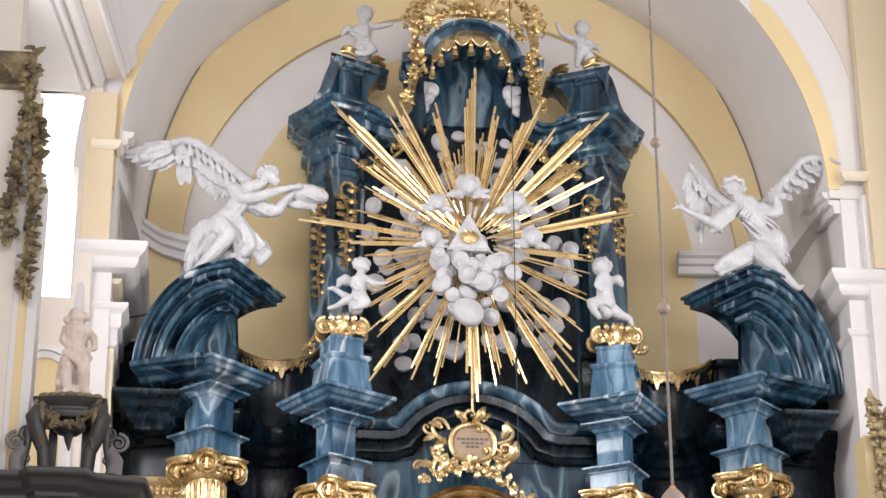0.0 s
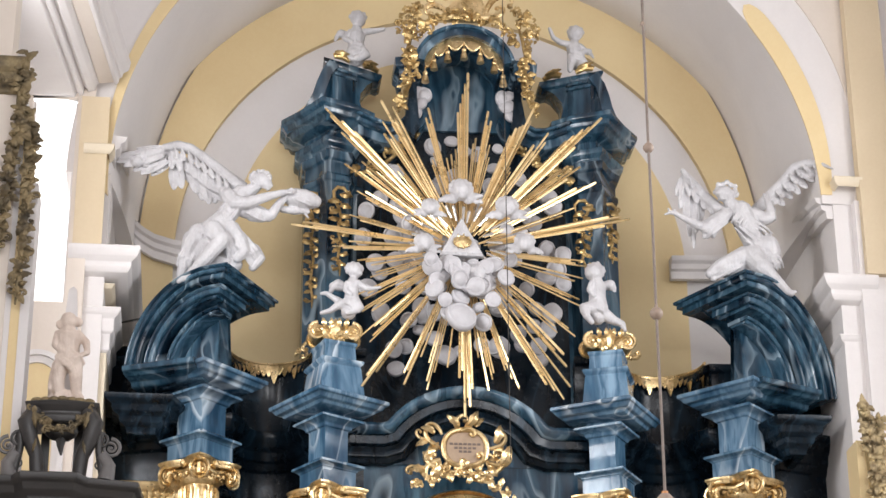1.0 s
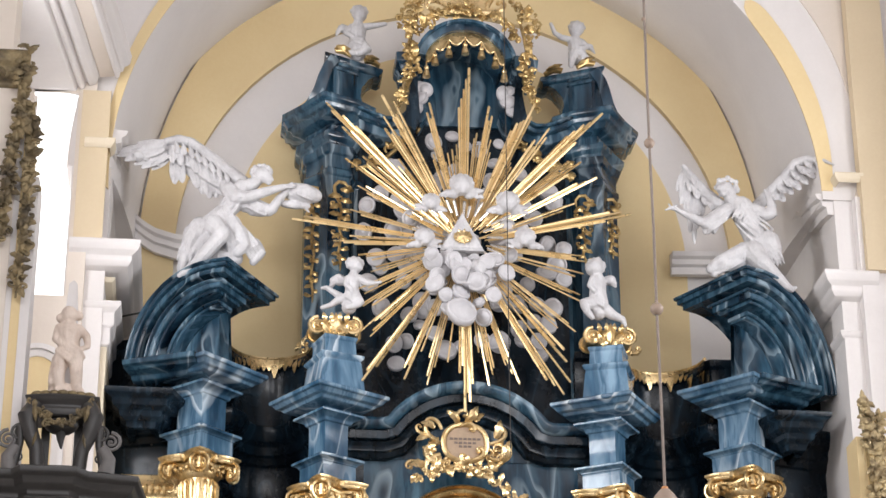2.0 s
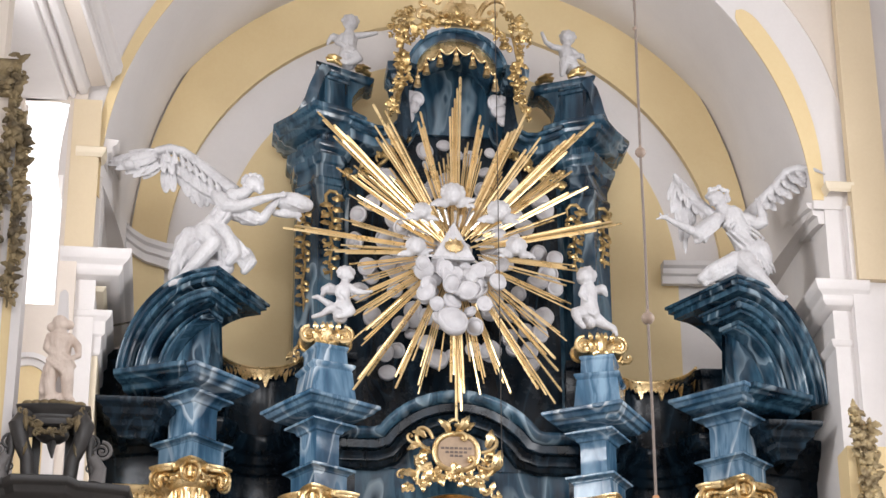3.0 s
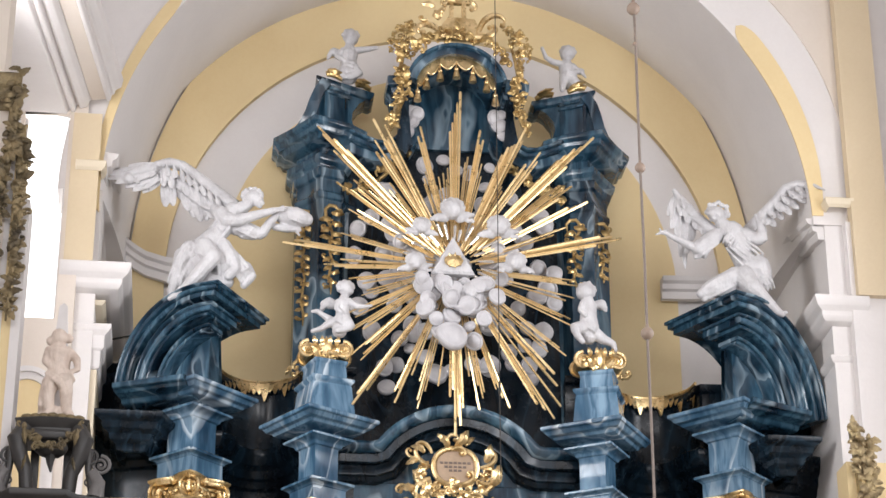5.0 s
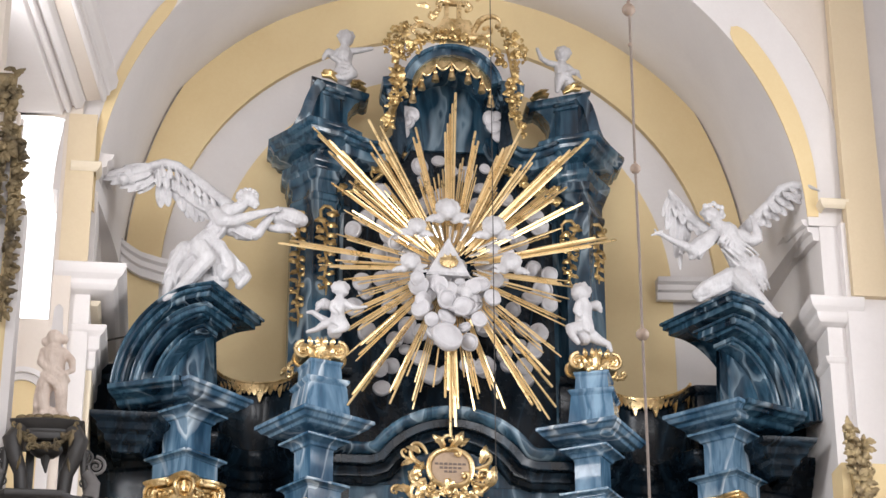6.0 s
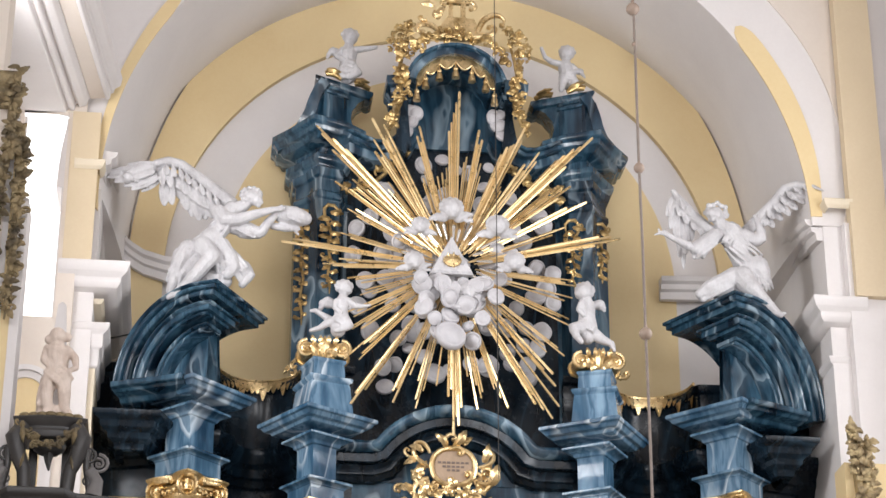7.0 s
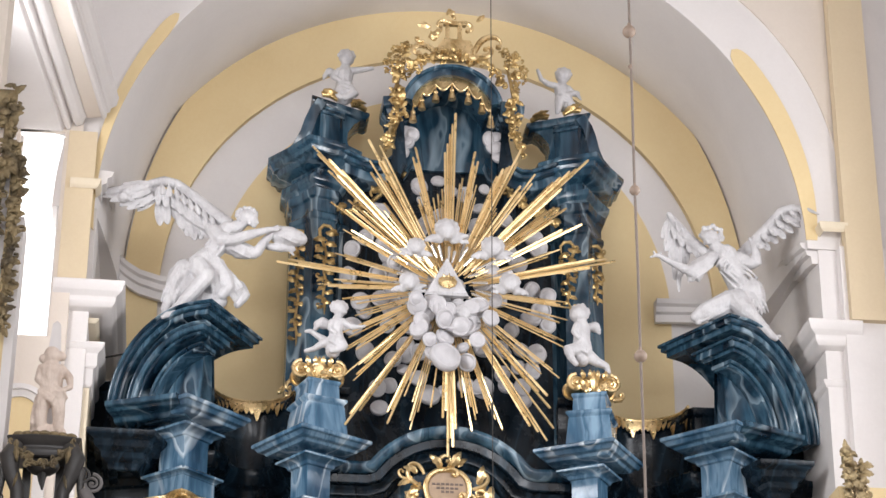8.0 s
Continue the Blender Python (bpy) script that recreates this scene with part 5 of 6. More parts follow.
# triangle with the eye
bm = bmesh.new()
tri = [(-0.33, -0.36), (0.21, -0.36), (-0.06, 0.14)]
skin(bm, [[(x, -0.52, z) for x, z in tri], [(x, -0.60, z) for x, z in tri], [(x * 0.9, -0.625, z * 0.9 - 0.006) for x, z in tri]])
tp = part("triangle", bm, STATUE, sun, "white triangle with a gilded eye", 0)
bm = bmesh.new()
lathe(bm, [(0.085, 0.0), (0.105, 0.012), (0.10, 0.03), (0.07, 0.035), (0.03, 0.05), (0.005, 0.055)], (-0.055, -0.63, -0.20), 20, Matrix.Rotation(radians(90), 3, "X") @ Matrix.Diagonal((1.1, 0.8, 1)))
for i in range(9):
    a = 2 * math.pi * i / 9
    leaf(bm, (-0.055 + 0.05 * math.cos(a), -0.65, -0.20 + 0.04 * math.sin(a)), 0.07, math.degrees(a), 0.2, 0, 0.2)
part("eye", bm, GOLD, tp, "gilded eye")

# ---------------------------------------------------------------- carved figures
fr = random.Random(21)
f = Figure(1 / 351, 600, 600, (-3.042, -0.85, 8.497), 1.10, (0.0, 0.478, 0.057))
f.lump(738, 240, 50, 38), f.lump(762, 256, 58, 25), f.lump(781, 262, 64, 8), f.lump(768, 274, 58, 12)
for k in range(14):
    f.lump(733 + 40 * math.cos(k * 0.5), 228 + 28 * math.sin(k * 0.5), 56 + 6 * (k % 3), 12)
f.limb((715, 268, 42, 25), (682, 290, 30, 34))
f.limb((658, 302, 22, 48), (630, 342, 24, 50), (592, 392, 20, 44), (555, 440, 18, 54))
f.limb((602, 304, 52, 33), (628, 334, 68, 32), (680, 336, 78, 27), (760, 312, 80, 21), (830, 293, 80, 14), (878, 286, 78, 7))
f.limb((832, 292, 82, 6), (868, 274, 84, 4)), f.limb((840, 294, 84, 6), (872, 296, 86, 4))
f.limb((575, 285, 36, 20), (592, 318, 56, 20), (606, 352, 58, 16))
f.limb((668, 364, 24, 38), (728, 382, 22, 35), (772, 394, 24, 27)), f.limb((700, 398, 16, 20), (742, 408, 14, 15), (772, 410, 12, 9))
f.limb((786, 390, 30, 23), (815, 345, 40, 19), (850, 305, 48, 14), (884, 281, 52, 7))
f.lump(912, 322, 22, 52, 1.72, 1.0, 0.86, 8), f.lump(965, 332, 20, 34, 1.1, 1.0, 0.95, 12)
f.limb((835, 366, 12, 16), (890, 372, 14, 19), (945, 378, 10, 9)), f.limb((925, 380, 8, 8), (945, 402, 6, 5))
f.swing = (410, -0.5)
f.limb((655, 268, -20, 30), (580, 214, -30, 30), (500, 152, -36, 28), (425, 98, -40, 26), (370, 82, -42, 23), (318, 92, -44, 18))
f.quills(-62, (335, 84, 188, 102, 15), (320, 94, 104, 142, 21), (322, 106, 104, 163, 20), (326, 118, 138, 182, 20), (332, 132, 180, 200, 20), (340, 144, 214, 216, 19), (348, 152, 258, 222, 17))
f.quills(-48, (352, 150, 366, 288, 23), (378, 158, 398, 282, 22), (402, 165, 440, 258, 22), (428, 178, 466, 304, 23), (456, 202, 492, 334, 23), (486, 226, 522, 350, 23), (516, 250, 548, 345, 22), (546, 266, 578, 335, 20))
f.quills(-24, (345, 106, 352, 196, 17), (372, 106, 388, 206, 18), (400, 124, 425, 210, 18), (430, 146, 455, 236, 18), (460, 168, 490, 260, 18), (490, 190, 520, 282, 18), (522, 210, 552, 298, 18), (556, 236, 584, 312, 17))
f.quills(-6, (360, 92, 372, 148, 13), (390, 98, 405, 156, 13), (420, 112, 440, 170, 13), (450, 134, 470, 190, 13), (480, 156, 502, 212, 13), (512, 180, 534, 236, 13), (544, 206, 566, 260, 13), (578, 230, 600, 282, 13))
f.limb((350, 140, -58, 34), (430, 190, -56, 44), (520, 262, -50, 44), (590, 300, -36, 34), flat=0.4)
f.limb((300, 112, -66, 26), (200, 155, -66, 26), flat=0.4)
f.swing = (0, 0)
f.lump(538, 470, 10, 62)
f.limb((500, 500, 8, 46), (470, 590, 4, 30)), f.limb((600, 480, 10, 46), (620, 560, 4, 36))
f.limb((540, 456, 42, 50), (576, 490, 84, 39)), f.limb((574, 498, 86, 35), (522, 560, 80, 31), (462, 625, 70, 21), (430, 650, 68, 17)), f.limb((430, 648, 70, 16), (404, 664, 82, 10))
f.limb((482, 466, 18, 48), (442, 520, 22, 35), (424, 590, 14, 24), (412, 650, 8, 15)), f.limb((448, 486, -4, 36), (424, 560, -8, 24), (405, 640, -10, 15))
f.limb((618, 446, 28, 36), (655, 500, 42, 32), (676, 545, 42, 26), (648, 574, 36, 20)), f.limb((660, 520, 6, 38), (718, 545, 8, 32), (744, 575, 4, 24), (714, 614, 0, 18))
f.limb((560, 584, -8, 38), (640, 600, -4, 32)), f.limb((500, 610, -12, 30), (600, 626, -12, 26))
f.folds(600, 388, 500, 452, 64, 5, 8, 44, fr), f.folds(568, 420, 470, 520, 90, 6, 10, 50, fr), f.folds(470, 476, 418, 610, 70, 5, 9, 30, fr), f.folds(600, 430, 640, 560, 84, 5, 9, 52, fr), f.folds(640, 470, 728, 590, 70, 5, 9, 34, fr), f.folds(640, 306, 585, 400, 70, 5, 8, 58, fr), f.folds(660, 350, 765, 400, 48, 4, 7, 48, fr), f.folds(520, 570, 640, 610, 50, 4, 9, 24, fr), f.folds(860, 296, 960, 335, 50, 3, 6, 56, fr)
f.make("angel_statue", "white carved angel leaning forward with a shell, one wing raised", STATUE, 0.0095, "angels on the pediments")

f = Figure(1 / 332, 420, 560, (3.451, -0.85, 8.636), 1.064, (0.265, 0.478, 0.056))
f.lump(338, 212, 30, 36), f.lump(322, 206, 44, 24), f.lump(306, 208, 50, 8), f.lump(326, 228, 42, 13)
for k in range(16):
    f.lump(344 + (38 + 8 * (k % 2)) * math.cos(k * 0.44), 200 + (32 + 8 * (k % 2)) * math.sin(k * 0.44), 28, 12)
f.limb((352, 244, 20, 25), (378, 276, 14, 38))
f.limb((398, 292, 12, 52), (420, 340, 14, 52), (442, 400, 10, 48), (466, 450, 8, 54))
f.limb((335, 304, 22, 34), (290, 334, 34, 36), (252, 356, 40, 32)), f.limb((222, 348, 48, 20), (160, 316, 55, 13), (118, 292, 60, 10), (100, 290, 60, 8))
f.limb((100, 291, 60, 7), (78, 298, 64, 4)), f.limb((104, 288, 60, 6), (126, 278, 66, 4)), f.limb((100, 288, 60, 6), (94, 272, 64, 4))
f.limb((248, 372, 30, 20), (240, 396, 28, 10)), f.limb((280, 368, 24, 22), (276, 392, 22, 12))
f.limb((452, 308, 18, 38), (500, 322, 32, 30), (530, 316, 44, 24), (526, 272, 52, 16), (516, 242, 56, 12))
f.limb((514, 242, 56, 7), (502, 212, 60, 4)), f.limb((518, 240, 56, 7), (522, 206, 60, 4)), f.limb((522, 242, 56, 7), (540, 220, 60, 4))
f.limb((318, 284, -22, 26), (242, 220, -32, 26), (188, 150, -38, 20), (162, 108, -42, 11))
f.quills(-56, (166, 112, 126, 226, 17), (172, 124, 138, 284, 17), (180, 140, 158, 345, 17), (188, 160, 172, 414, 16), (198, 180, 190, 466, 15), (214, 200, 206, 392, 17), (234, 222, 228, 334, 17))
f.quills(-34, (180, 132, 186, 226, 16), (205, 166, 216, 258, 18), (236, 200, 250, 286, 18), (266, 236, 278, 306, 16))
f.quills(-16, (190, 142, 205, 190, 12), (216, 172, 234, 220, 12), (244, 202, 262, 246, 12), (272, 230, 290, 272, 12))
f.swing = (500, 0.72)
f.limb((472, 280, -26, 26), (530, 226, -34, 27), (590, 166, -40, 25), (648, 100, -44, 24), (700, 80, -46, 18), (758, 86, -48, 10), (806, 108, -50, 4))
f.quills(-58, (512, 240, 548, 296, 18), (548, 214, 592, 268, 19), (582, 184, 628, 238, 19), (612, 156, 662, 218, 19), (640, 130, 696, 194, 19), (666, 110, 728, 166, 18), (692, 98, 748, 142, 16), (720, 90, 774, 126, 12))
f.quills(-30, (528, 222, 556, 262, 15), (560, 192, 592, 232, 15), (592, 162, 624, 204, 15), (622, 130, 656, 172, 15), (650, 106, 684, 148, 14), (682, 92, 714, 122, 12))
f.swing = (0, 0)
f.limb((440, 480, 42, 48), (472, 522, 76, 39)), f.limb((474, 528, 78, 35), (520, 576, 72, 29), (566, 622, 62, 19), (590, 640, 60, 13)), f.limb((588, 636, 62, 12), (608, 632, 66, 7))
f.limb((500, 440, 16, 54), (520, 482, 12, 46), (542, 514, 2, 22))
f.limb((404, 480, 28, 44), (342, 502, 38, 34), (292, 526, 34, 30), (256, 552, 28, 22)), f.limb((380, 522, 22, 32), (330, 546, 26, 22)), f.limb((300, 545, 18, 22), (268, 572, 22, 16))
f.limb((430, 540, 0, 44), (484, 562, 0, 38)), f.limb((392, 546, 0, 32), (332, 562, 2, 22))
f.folds(395, 330, 500, 420, 110, 6, 7, 54, fr), f.folds(420, 400, 520, 440, 60, 5, 8, 48, fr), f.folds(500, 440, 420, 530, 80, 5, 9, 50, fr), f.folds(420, 480, 270, 550, 64, 5, 9, 50, fr), f.folds(505, 450, 545, 540, 60, 4, 8, 40, fr), f.folds(330, 318, 240, 380, 62, 5, 8, 54, fr), f.folds(410, 296, 380, 350, 70, 4, 7, 56, fr)
f.make("angel_statue", "white carved angel looking up with outspread wings and arms", STATUE, 0.0095, "angels on the pediments")

G = "cherubs on the altar"
f = Figure(1 / 425, 200, 385, (-1.56, -0.90, 7.85))
f.lump(238, 140, 20, 36), f.lump(230, 126, 14, 38), f.lump(258, 152, 30, 16)
for k in range(10):
    f.lump(230 + 38 * math.cos(k * 0.65), 124 + 30 * math.sin(k * 0.65), 18, 14)
f.limb((228, 172, 12, 22), (222, 212, 12, 38), (218, 262, 12, 36), (222, 312, 12, 44))
f.limb((252, 208, 28, 20), (292, 238, 36, 16), (330, 240, 42, 12), (364, 234, 46, 8)), f.limb((196, 212, 24, 19), (186, 255, 40, 15), (212, 285, 56, 11))
f.limb((195, 215, -18, 20), (150, 200, -26, 34), (125, 205, -28, 22)), f.feathers(160, 190, 130, 205, 205, 245, 55, 60, 4, 15, -24)
f.limb((230, 318, 30, 38), (258, 350, 44, 26), (225, 372, 44, 18), (192, 380, 44, 14)), f.limb((195, 320, 10, 34), (150, 330, 14, 22), (110, 358, 8, 15), (66, 372, 6, 11))
f.limb((160, 305, 0, 22), (125, 282, 0, 16), (88, 258, 0, 13), (64, 262, 2, 9)), f.lump(205, 365, 8, 40)
f.folds(180, 300, 255, 345, 50, 4, 9, 46, fr)
f.make("cherub_statue", "white carved cherub kneeling on a gilded scroll", STATUE, 0.0105, G)

f = Figure(1 / 425, 215, 440, (1.51, -0.90, 7.88))
f.lump(196, 158, 12, 48), f.lump(208, 140, 6, 42), f.lump(222, 100, 4, 13), f.lump(172, 172, 22, 20)
for k in range(10):
    f.lump(206 + 42 * math.cos(k * 0.65), 144 + 36 * math.sin(k * 0.65), 8, 15)
f.limb((212, 200, 6, 32), (216, 240, 8, 44), (212, 300, 8, 46), (214, 352, 6, 54))
f.limb((250, 215, -16, 20), (288, 210, -22, 30)), f.feathers(270, 205, 290, 215, 20, -50, 35, 45, 4, 15, -20)
f.limb((185, 225, 26, 20), (165, 270, 42, 16), (185, 305, 56, 12))
f.limb((185, 362, 22, 40), (130, 372, 44, 27), (148, 420, 46, 20), (172, 452, 46, 14)), f.limb((240, 385, 6, 38), (292, 425, 16, 26), (338, 440, 10, 18), (350, 474, 8, 12)), f.lump(212, 400, 0, 46)
f.folds(180, 345, 255, 390, 46, 3, 9, 50, fr)
f.make("cherub_statue", "white carved cherub turning away on a gilded scroll", STATUE, 0.0105, G)

U = 1 / 240
f = Figure(U, 300, 205, (-1.42, 0.15, 11.93))
f.lump(305, 55, 10, 25), f.lump(302, 45, 6, 25)
for k in range(8):
    f.lump(303 + 22 * math.cos(k * 0.8), 44 + 17 * math.sin(k * 0.8), 8, 9)
f.limb((300, 80, 5, 15), (300, 110, 5, 28), (298, 140, 5, 26), (300, 165, 5, 32))
f.limb((322, 100, 12, 12), (352, 98, 18, 10), (386, 92, 22, 7)), f.limb((280, 102, 8, 12), (262, 130, 16, 10), (285, 148, 26, 7))
f.limb((285, 105, -15, 12), (250, 92, -20, 15), (240, 100, -20, 8)), f.feathers(258, 90, 245, 95, 200, 245, 25, 35, 3, 8, -18)
f.limb((310, 170, 15, 22), (330, 190, 25, 15), (300, 205, 25, 12)), f.limb((290, 175, 12, 22), (270, 195, 20, 15), (285, 206, 26, 10)), f.lump(300, 188, 0, 30)
f.folds(280, 160, 325, 175, 40, 3, 7, 28, fr)
f.make("cherub_statue", "white carved cherub with outstretched arm on a blue pedestal", STATUE, 0.011, G)
f = Figure(U, 1045, 222, (1.50, 0.15, 11.93))
f.lump(1050, 85, 10, 25), f.lump(1053, 76, 6, 24)
for k in range(8):
    f.lump(1053 + 21 * math.cos(k * 0.8), 76 + 17 * math.sin(k * 0.8), 8, 9)
f.limb((1048, 108, 5, 14), (1046, 130, 5, 25), (1048, 155, 5, 24), (1050, 172, 5, 27))
f.limb((1030, 125, 12, 11), (1000, 122, 18, 10), (978, 108, 20, 8), (966, 76, 22, 6)), f.limb((1066, 128, 8, 11), (1085, 150, 15, 9), (1065, 160, 25, 7))
f.limb((1066, 130, -12, 11), (1100, 132, -18, 11)), f.feathers(1085, 128, 1098, 135, -10, -55, 18, 30, 3, 7, -16)
f.limb((1040, 178, 14, 20), (1032, 205, 22, 13), (1028, 225, 22, 9)), f.limb((1062, 178, 10, 20), (1080, 200, 18, 13), (1092, 222, 16, 9)), f.lump(1052, 185, 0, 24)
f.folds(1035, 165, 1075, 180, 36, 3, 6, 24, fr)
f.make("cherub_statue", "white carved cherub raising one arm on a blue pedestal", STATUE, 0.011, G)


def cherub_head(x, y, z, k, lean):
    f = Figure(k / 82, 0, 0, (x, y, z))
    f.lump(0, 0, 8, 50), f.lump(0, -10, 0, 52), f.lump(8 * lean, 30, 30, 22)
    for i in range(11):
        f.lump(46 * math.cos(i * 0.57), -16 + 36 * math.sin(i * 0.57), 6, 18)
    for s in (-1, 1):
        f.limb((s * 35, 35, -10, 24), (s * 70, 22 - lean * s * 14, -15, 20), (s * 100, 26 - lean * s * 26, -15, 10))
        f.feathers(s * 50, 30, s * 85, 36, 270, 270 + s * 50, 26, 30, 3, 13, -12)
    ob = f.make("cherub_head", "", STATUE, 0.011, "", "")
    ob.parent, ob.matrix_parent_inverse = sun, Matrix.Translation(-SC)
    ob["label"] = "white carved winged cherub head"


for x, z, k, lean in ((-0.20, 9.72, 0.20, 0.6), (-0.58, 9.48, 0.15, -0.5), (0.37, 9.52, 0.19, 0.5), (-0.66, 8.93, 0.16, 0.8), (0.58, 8.98, 0.17, -0.7), (0.02, 8.56, 0.15, 0.3)):
    cherub_head(x, -1.16, z - (0.26 if z > 9.3 else 0.19), k * 1.05, lean)

# ---------------------------------------------------------------- hanging lamps' cords
cord = thing("lamp_cord", "brown hanging cord with turned wooden knobs", "cord", (1.34, -5.0, 0))
bm = bmesh.new()
tube(bm, [(0.0, 0, 17.0), (0.008, 0, 9.7), (0.0, 0, 8.22), (0.005, 0, 7.2), (0.0, 0, 6.33), (0.003, 0, 5.2), (0.0, 0, 4.2)], 0.015, 8)
part("cord", bm, CORD, cord)
for z, r, mat, lab in ((8.22, 0.058, KNOB, "turned wooden knob"), (6.32, 0.068, KNOB, "turned wooden knob"), (9.73, 0.026, KNOB, ""), (10.17, 0.074, KNOB, "turned wooden knob"), (4.24, 0.125, AMBER, "amber glass ball")):
    bm = bmesh.new()
    lathe(bm, [(r * 0.15, -r), (r * 0.62, -r * 0.8), (r * 0.97, -r * 0.3), (r, 0.0), (r * 0.97, r * 0.3), (r * 0.62, r * 0.8), (r * 0.28, r), (r * 0.26, r * 1.4), (r * 0.15, r * 1.4)], (0, 0, z), 18)
    part("glass_ball" if mat is AMBER else "knob", bm, mat, cord, lab)
bm = bmesh.new()
lathe(bm, [(0.03, 4.38), (0.05, 4.385), (0.105, 4.32), (0.129, 4.27), (0.129, 4.25), (0.03, 4.28)], (0, 0, 0), 18)
part("cap", bm, KNOB, cord, "brown cap of the glass ball")
wire = thing("thin_wire", "thin grey hanging wire with a small weight", "wire", (-0.195, -5.0, 0))
bm = bmesh.new()
tube(bm, [(0, 0, 17.0), (0.003, 0, 8.0), (0, 0, 4.7)], 0.005, 6)
part("wire", bm, IRON, wire)
bm = bmesh.new()
lathe(bm, [(0.004, 5.74), (0.013, 5.72), (0.013, 5.60), (0.004, 5.58)], (0, 0, 0), 10)
part("weight", bm, IRON, wire)
for s, x, z in ((-1, -3.85, 7.98), (1, 3.95, 8.25)):
    bm = bmesh.new()
    tube(bm, [(x - s * 0.15, -0.6, z - 0.04), (s * 4.40, -0.3, z - 0.1)], 0.012, 6)
    part("tie_rod", bm, IRON, altar, "thin iron tie rod")

# ---------------------------------------------------------------- side altar by the choir wall
side = thing("side_altar_top", "black side altar top with scrolled legs and tarnished gilding", "side altar", (-4.42, -7.5, -0.87))
bm = bmesh.new()
way = [(-0.9, 0.5), (-0.9, -0.10), (-0.30, -0.10), (-0.22, -0.22), (0.10, -0.22), (0.18, -0.10), (0.55, -0.02), (0.60, 0.5)]
mould(bm, way, [(-0.4, FLOOR + 0.87), (0.0, FLOOR + 0.87), (0.0, 4.02), (0.03, 4.06), (0.05, 4.12), (0.02, 4.14), (0.02, 4.19), (0.08, 4.23), (0.10, 4.29), (0.14, 4.31), (0.14, 4.37), (-0.4, 4.38)])
box(bm, (-0.8, 0.0, 3.5), (0.5, 0.6, 4.36))
part("cornice", bm, BLACK, side, "black stepped cornice")
for s in (-1, 1):
    bm = bmesh.new()
    tube(bm, [(s * 0.22, -0.12, 4.98), (s * 0.28, -0.16, 4.86), (s * 0.25, -0.15, 4.72), (s * 0.19, -0.12, 4.58), (s * 0.17, -0.12, 4.36)], [0.07, 0.085, 0.07, 0.06, 0.06], 18)
    volute(bm, (s * 0.34, -0.14, 4.72), (s, 0, 0), 0.07)
    volute(bm, (s * 0.34, -0.10, 4.52), (s, 0, 0), 0.05)
    tube(bm, [(s * 0.26, -0.13, 4.82), (s * 0.33, -0.13, 4.76), (s * 0.33, -0.12, 4.62), (s * 0.38, -0.12, 4.38)], [0.03, 0.045, 0.03, 0.035], 14)
    part("leg", bm, BLACK, side, "black scrolled leg")
    bm = bmesh.new()
    volute(bm, (s * 0.43, -0.13, 4.66), (s, 0, 0), 0.085)
    tube(bm, [(s * 0.36, -0.13, 4.60), (s * 0.42, -0.13, 4.50), (s * 0.40, -0.13, 4.37)], [0.05, 0.06, 0.075], 14)
    part("side_scroll", bm, GREYWOOD, side, "grey weathered side scroll")
    bm = bmesh.new()
    leaf(bm, (s * 0.22, -0.21, 4.95), 0.16, 270, 0.15, -0.2 * s, 0.16)
    leaf(bm, (s * 0.20, -0.18, 4.72), 0.14, 270, 0.15, 0.3 * s, 0.12)
    part("gilt_leaf", bm, OLDGOLD, side)
    bm = bmesh.new()
    box(bm, (s * 0.14 - 0.035, 0.1, 4.36), (s * 0.14 + 0.035, 0.17, 5.0))
    part("rear_leg", bm, BLACK, side)
bm = bmesh.new()
mould(bm, [(-0.26, 0.2), (-0.26, -0.10), (-0.10, -0.14), (0.10, -0.14), (0.26, -0.10), (0.26, 0.2)], [(-0.2, 4.88), (0.0, 4.88), (0.02, 4.94), (0.0, 4.97), (0.04, 5.02), (0.06, 5.06), (-0.2, 5.07)])
ball(bm, (0.0, -0.02, 4.84), 0.13, 2, (1.15, 0.7, 0.75))
tube(bm, [(0.0, -0.03, 4.78), (0.0, -0.03, 4.70), (0.01, -0.03, 4.62)], [0.05, 0.03, 0.008], 8)
part("top", bm, BLACK, side, "black stepped top")
bm = bmesh.new()
tube(bm, [(-0.26, -0.17, 4.98), (-0.18, -0.18, 4.88), (-0.06, -0.18, 4.80), (0.06, -0.18, 4.80), (0.18, -0.18, 4.88), (0.26, -0.17, 4.98)], 0.022, 8)
foliage(bm, [(-0.26, -0.18, 4.98), (-0.18, -0.19, 4.88), (-0.06, -0.19, 4.80), (0.06, -0.19, 4.80), (0.18, -0.19, 4.88), (0.26, -0.18, 4.98)], 0.06, rng, 3.0, 0.02, 0.3)
part("gilt_leafwork", bm, OLDGOLD, side, "tarnished gilded leafwork")
for k in range(7):
    bm = bmesh.new()
    ball(bm, (-0.22 + k * 0.073, -0.06 - 0.05 * (1 - abs(k - 3) / 3), 5.09), 0.055, 2, (1, 1, 0.6))
    part("gilt_knob", bm, OLDGOLD, side)
f = Figure(1 / 350, 235, 447, (-4.42, -7.5, 4.25))
f.lump(236, 194, 10, 24), f.lump(234, 186, 6, 25), f.lump(210, 200, 0, 16), f.lump(262, 190, 0, 16)
f.limb((236, 215, 5, 20), (236, 245, 8, 38), (240, 290, 8, 34), (242, 320, 5, 38))
f.limb((208, 235, 10, 15), (200, 275, 18, 13), (225, 300, 30, 10)), f.limb((265, 235, 10, 15), (292, 265, 20, 13), (298, 300, 25, 9), (280, 310, 34, 8))
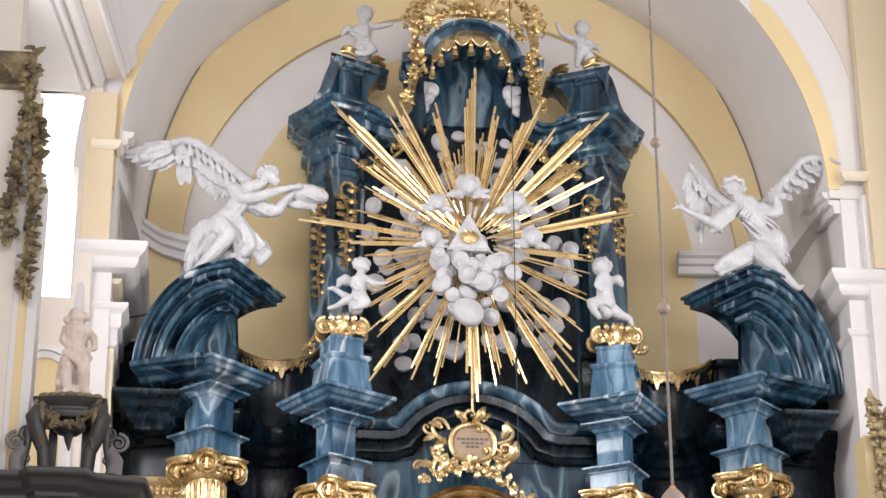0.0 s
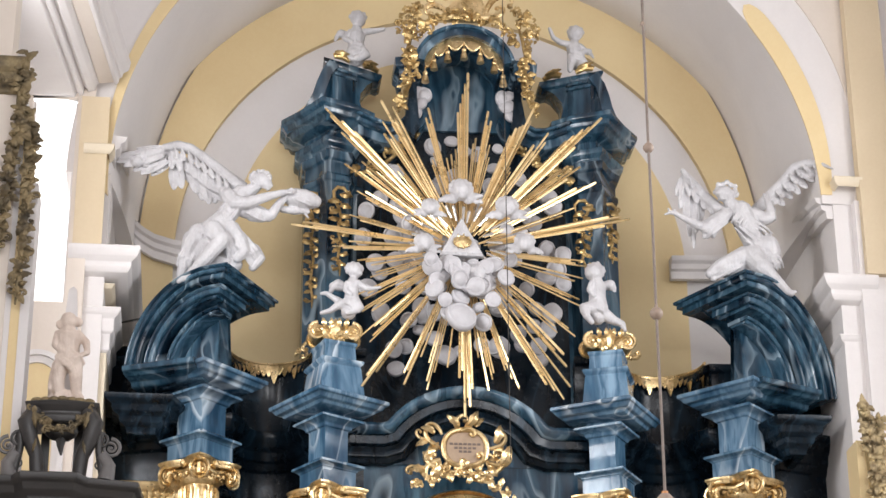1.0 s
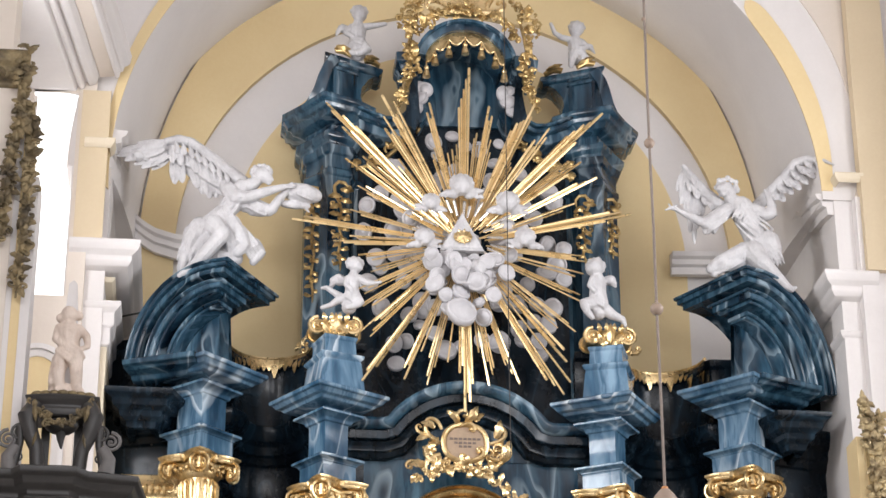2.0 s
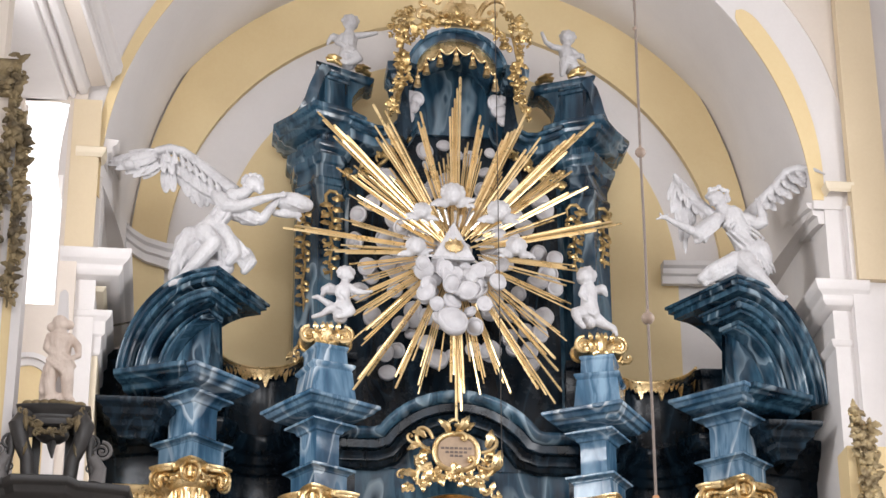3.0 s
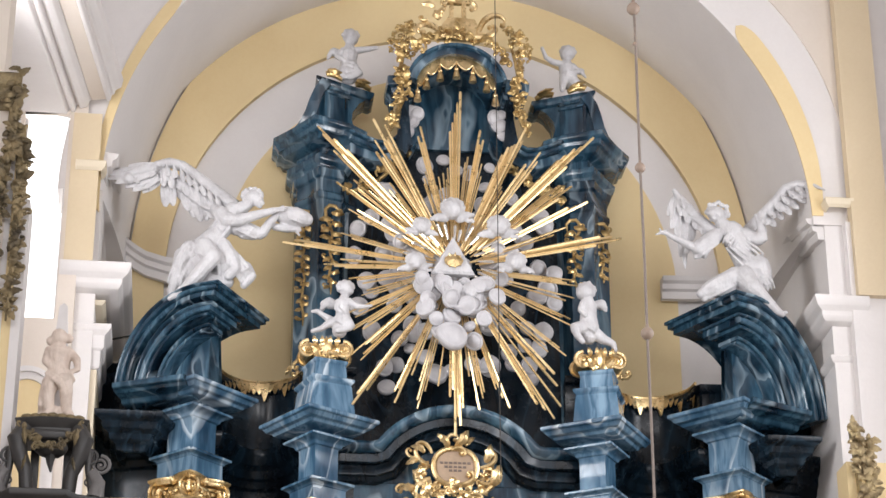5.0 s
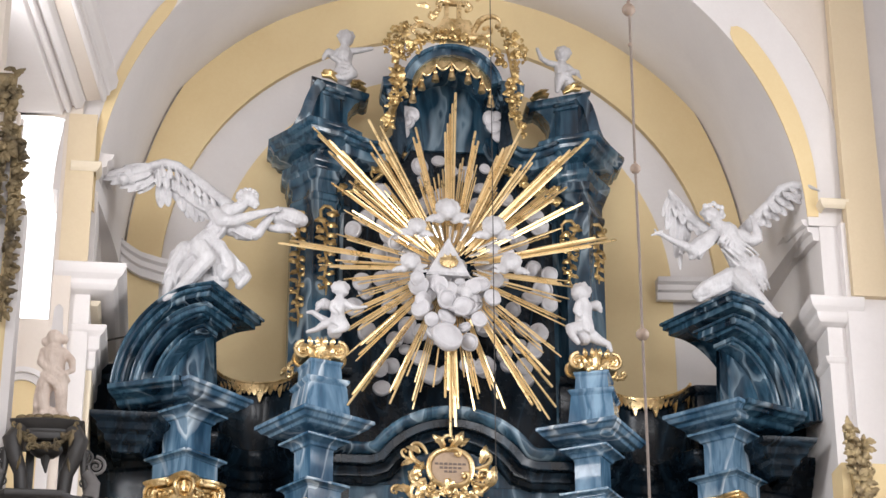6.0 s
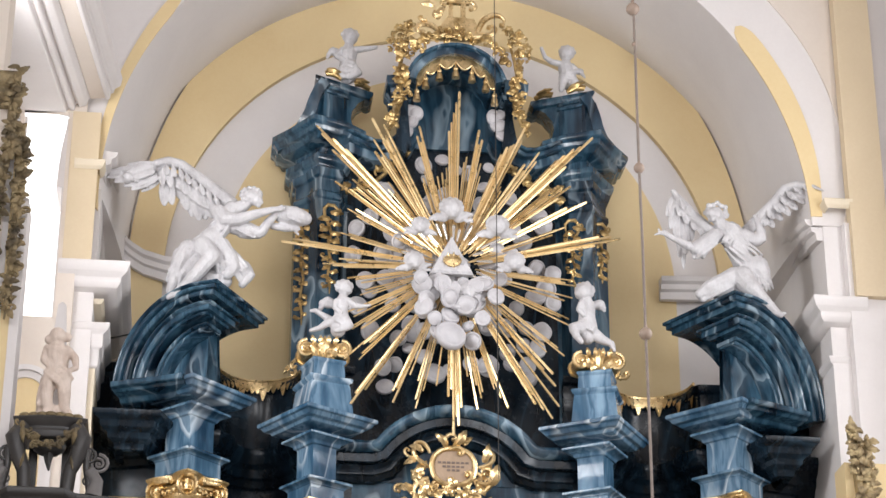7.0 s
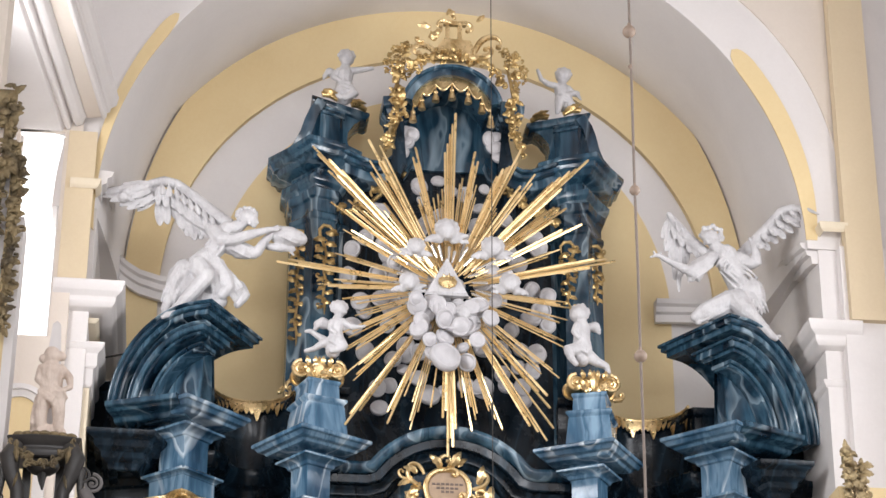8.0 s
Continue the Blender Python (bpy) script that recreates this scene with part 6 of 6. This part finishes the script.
f.limb((222, 330, 12, 25), (215, 385, 16, 20), (222, 435, 12, 15), (215, 445, 25, 12)), f.limb((262, 330, 12, 24), (268, 380, 20, 20), (272, 430, 14, 16), (285, 445, 25, 12))
f.limb((205, 330, -5, 14), (200, 440, -10, 16)), f.lump(240, 440, 0, 30), f.folds(215, 300, 275, 350, 60, 5, 7, 36, fr), f.folds(200, 350, 205, 440, 30, 3, 7, 5, fr)
f.make("cherub_statue", "pale flesh-coloured carved cherub on the black side altar", FLESH, 0.011, G)
ob_ = bmesh.new()
skin(ob_, [[(-4.42 + x * k, -7.25 + y * k, z) for x, y in ((-1, -1), (1, -1), (1, 1), (-1, 1))] for k, z in ((0.09, 4.20), (0.075, 4.8), (0.035, 5.38), (0.004, 5.42))])
tagged(mesh_object("obelisk", ob_, WHITE), "slim pale obelisk behind the carved cherub", "obelisk")

# carved pilaster dressing by the window, and the one on the other side
pil = thing("trim_pilaster", "cream choir pilaster with tarnished gilded capital", "pilaster", kind="structure")
bm = bmesh.new()
box(bm, (-5.80, -7.55, FLOOR), (-4.98, -7.0, 7.2))
box(bm, (-5.80, -7.50, 7.5), (-5.10, -7.0, 10.4))
part("shaft", bm, PALECREAM, pil)
bm = bmesh.new()
box(bm, (-4.98, -7.52, FLOOR), (-4.93, -7.1, 7.2))
box(bm, (-4.85, -7.52, FLOOR), (-4.77, -7.1, 6.3))
part("edge_strip", bm, WHITE, pil)
bm = bmesh.new()
box(bm, (-4.93, -7.505, FLOOR), (-4.85, -7.1, 6.9))
part("painted_strip", bm, YELLOW, pil, "ochre painted strip")
bm = bmesh.new()
mould(bm, [(-5.8, -7.56), (-5.02, -7.56), (-5.02, -7.05)], [(-0.1, 7.16), (0.0, 7.16), (0.02, 7.20), (0.0, 7.24), (0.02, 7.38), (0.05, 7.42), (0.06, 7.48), (0.08, 7.52), (-0.1, 7.54)])
part("capital", bm, OLDGOLD, pil, "tarnished gilded moulded capital")
bm = bmesh.new()
volute(bm, (-5.24, -7.63, 7.32), (1, 0, 0), 0.06)
foliage(bm, [(-4.96, -7.60, 7.52), (-4.95, -7.60, 7.2), (-4.99, -7.60, 6.8), (-5.02, -7.60, 6.4), (-5.08, -7.60, 5.6)], 0.09, rng, 4.2, 0.08, 0.75)
foliage(bm, [(-4.90, -7.58, 6.95), (-4.85, -7.58, 6.7), (-4.85, -7.58, 6.4), (-4.86, -7.58, 5.9), (-4.88, -7.58, 5.15)], 0.085, rng, 4.2, 0.08, 0.75)
foliage(bm, [(-5.15, -7.62, 7.25), (-4.98, -7.62, 7.22)], 0.08, rng, 3.0, 0.05, 0.75)
tube(bm, [(-4.90, -7.57, 7.0), (-4.86, -7.57, 6.4), (-4.89, -7.57, 5.1)], [0.05, 0.045, 0.01], 6)
tube(bm, [(-4.97, -7.59, 7.5), (-4.98, -7.59, 6.8), (-5.08, -7.59, 5.6)], [0.05, 0.045, 0.01], 6)
part("carved_drop", bm, OLDGOLD, pil, "tarnished gilded carved leaf drop")
pil = thing("trim_pilaster", "ochre wall pier with carved gilded ornament", "pilaster", kind="structure")
bm = bmesh.new()
box(bm, (4.24, -2.1, FLOOR), (4.90, -1.7, 6.05))
part("shaft", bm, YELLOW, pil)
bm = bmesh.new()
foliage(bm, [(4.32, -2.2, 6.48), (4.34, -2.2, 6.2), (4.38, -2.2, 5.8), (4.42, -2.2, 5.2)], 0.12, rng, 4.0, 0.1, 0.7)
foliage(bm, [(4.46, -2.18, 6.3), (4.48, -2.18, 5.8), (4.5, -2.18, 5.2)], 0.12, rng, 4.0, 0.08, 0.7)
leaf(bm, (4.31, -2.2, 6.42), 0.16, 80, 0.2, 0.3, 0.25)
tube(bm, [(4.34, -2.15, 6.4), (4.38, -2.15, 5.9), (4.42, -2.15, 5.2)], 0.06, 6), tube(bm, [(4.48, -2.13, 6.3), (4.5, -2.13, 5.2)], 0.06, 6)
part("carved_drop", bm, DULLGOLD, pil, "carved silvery gilded leaf ornament")
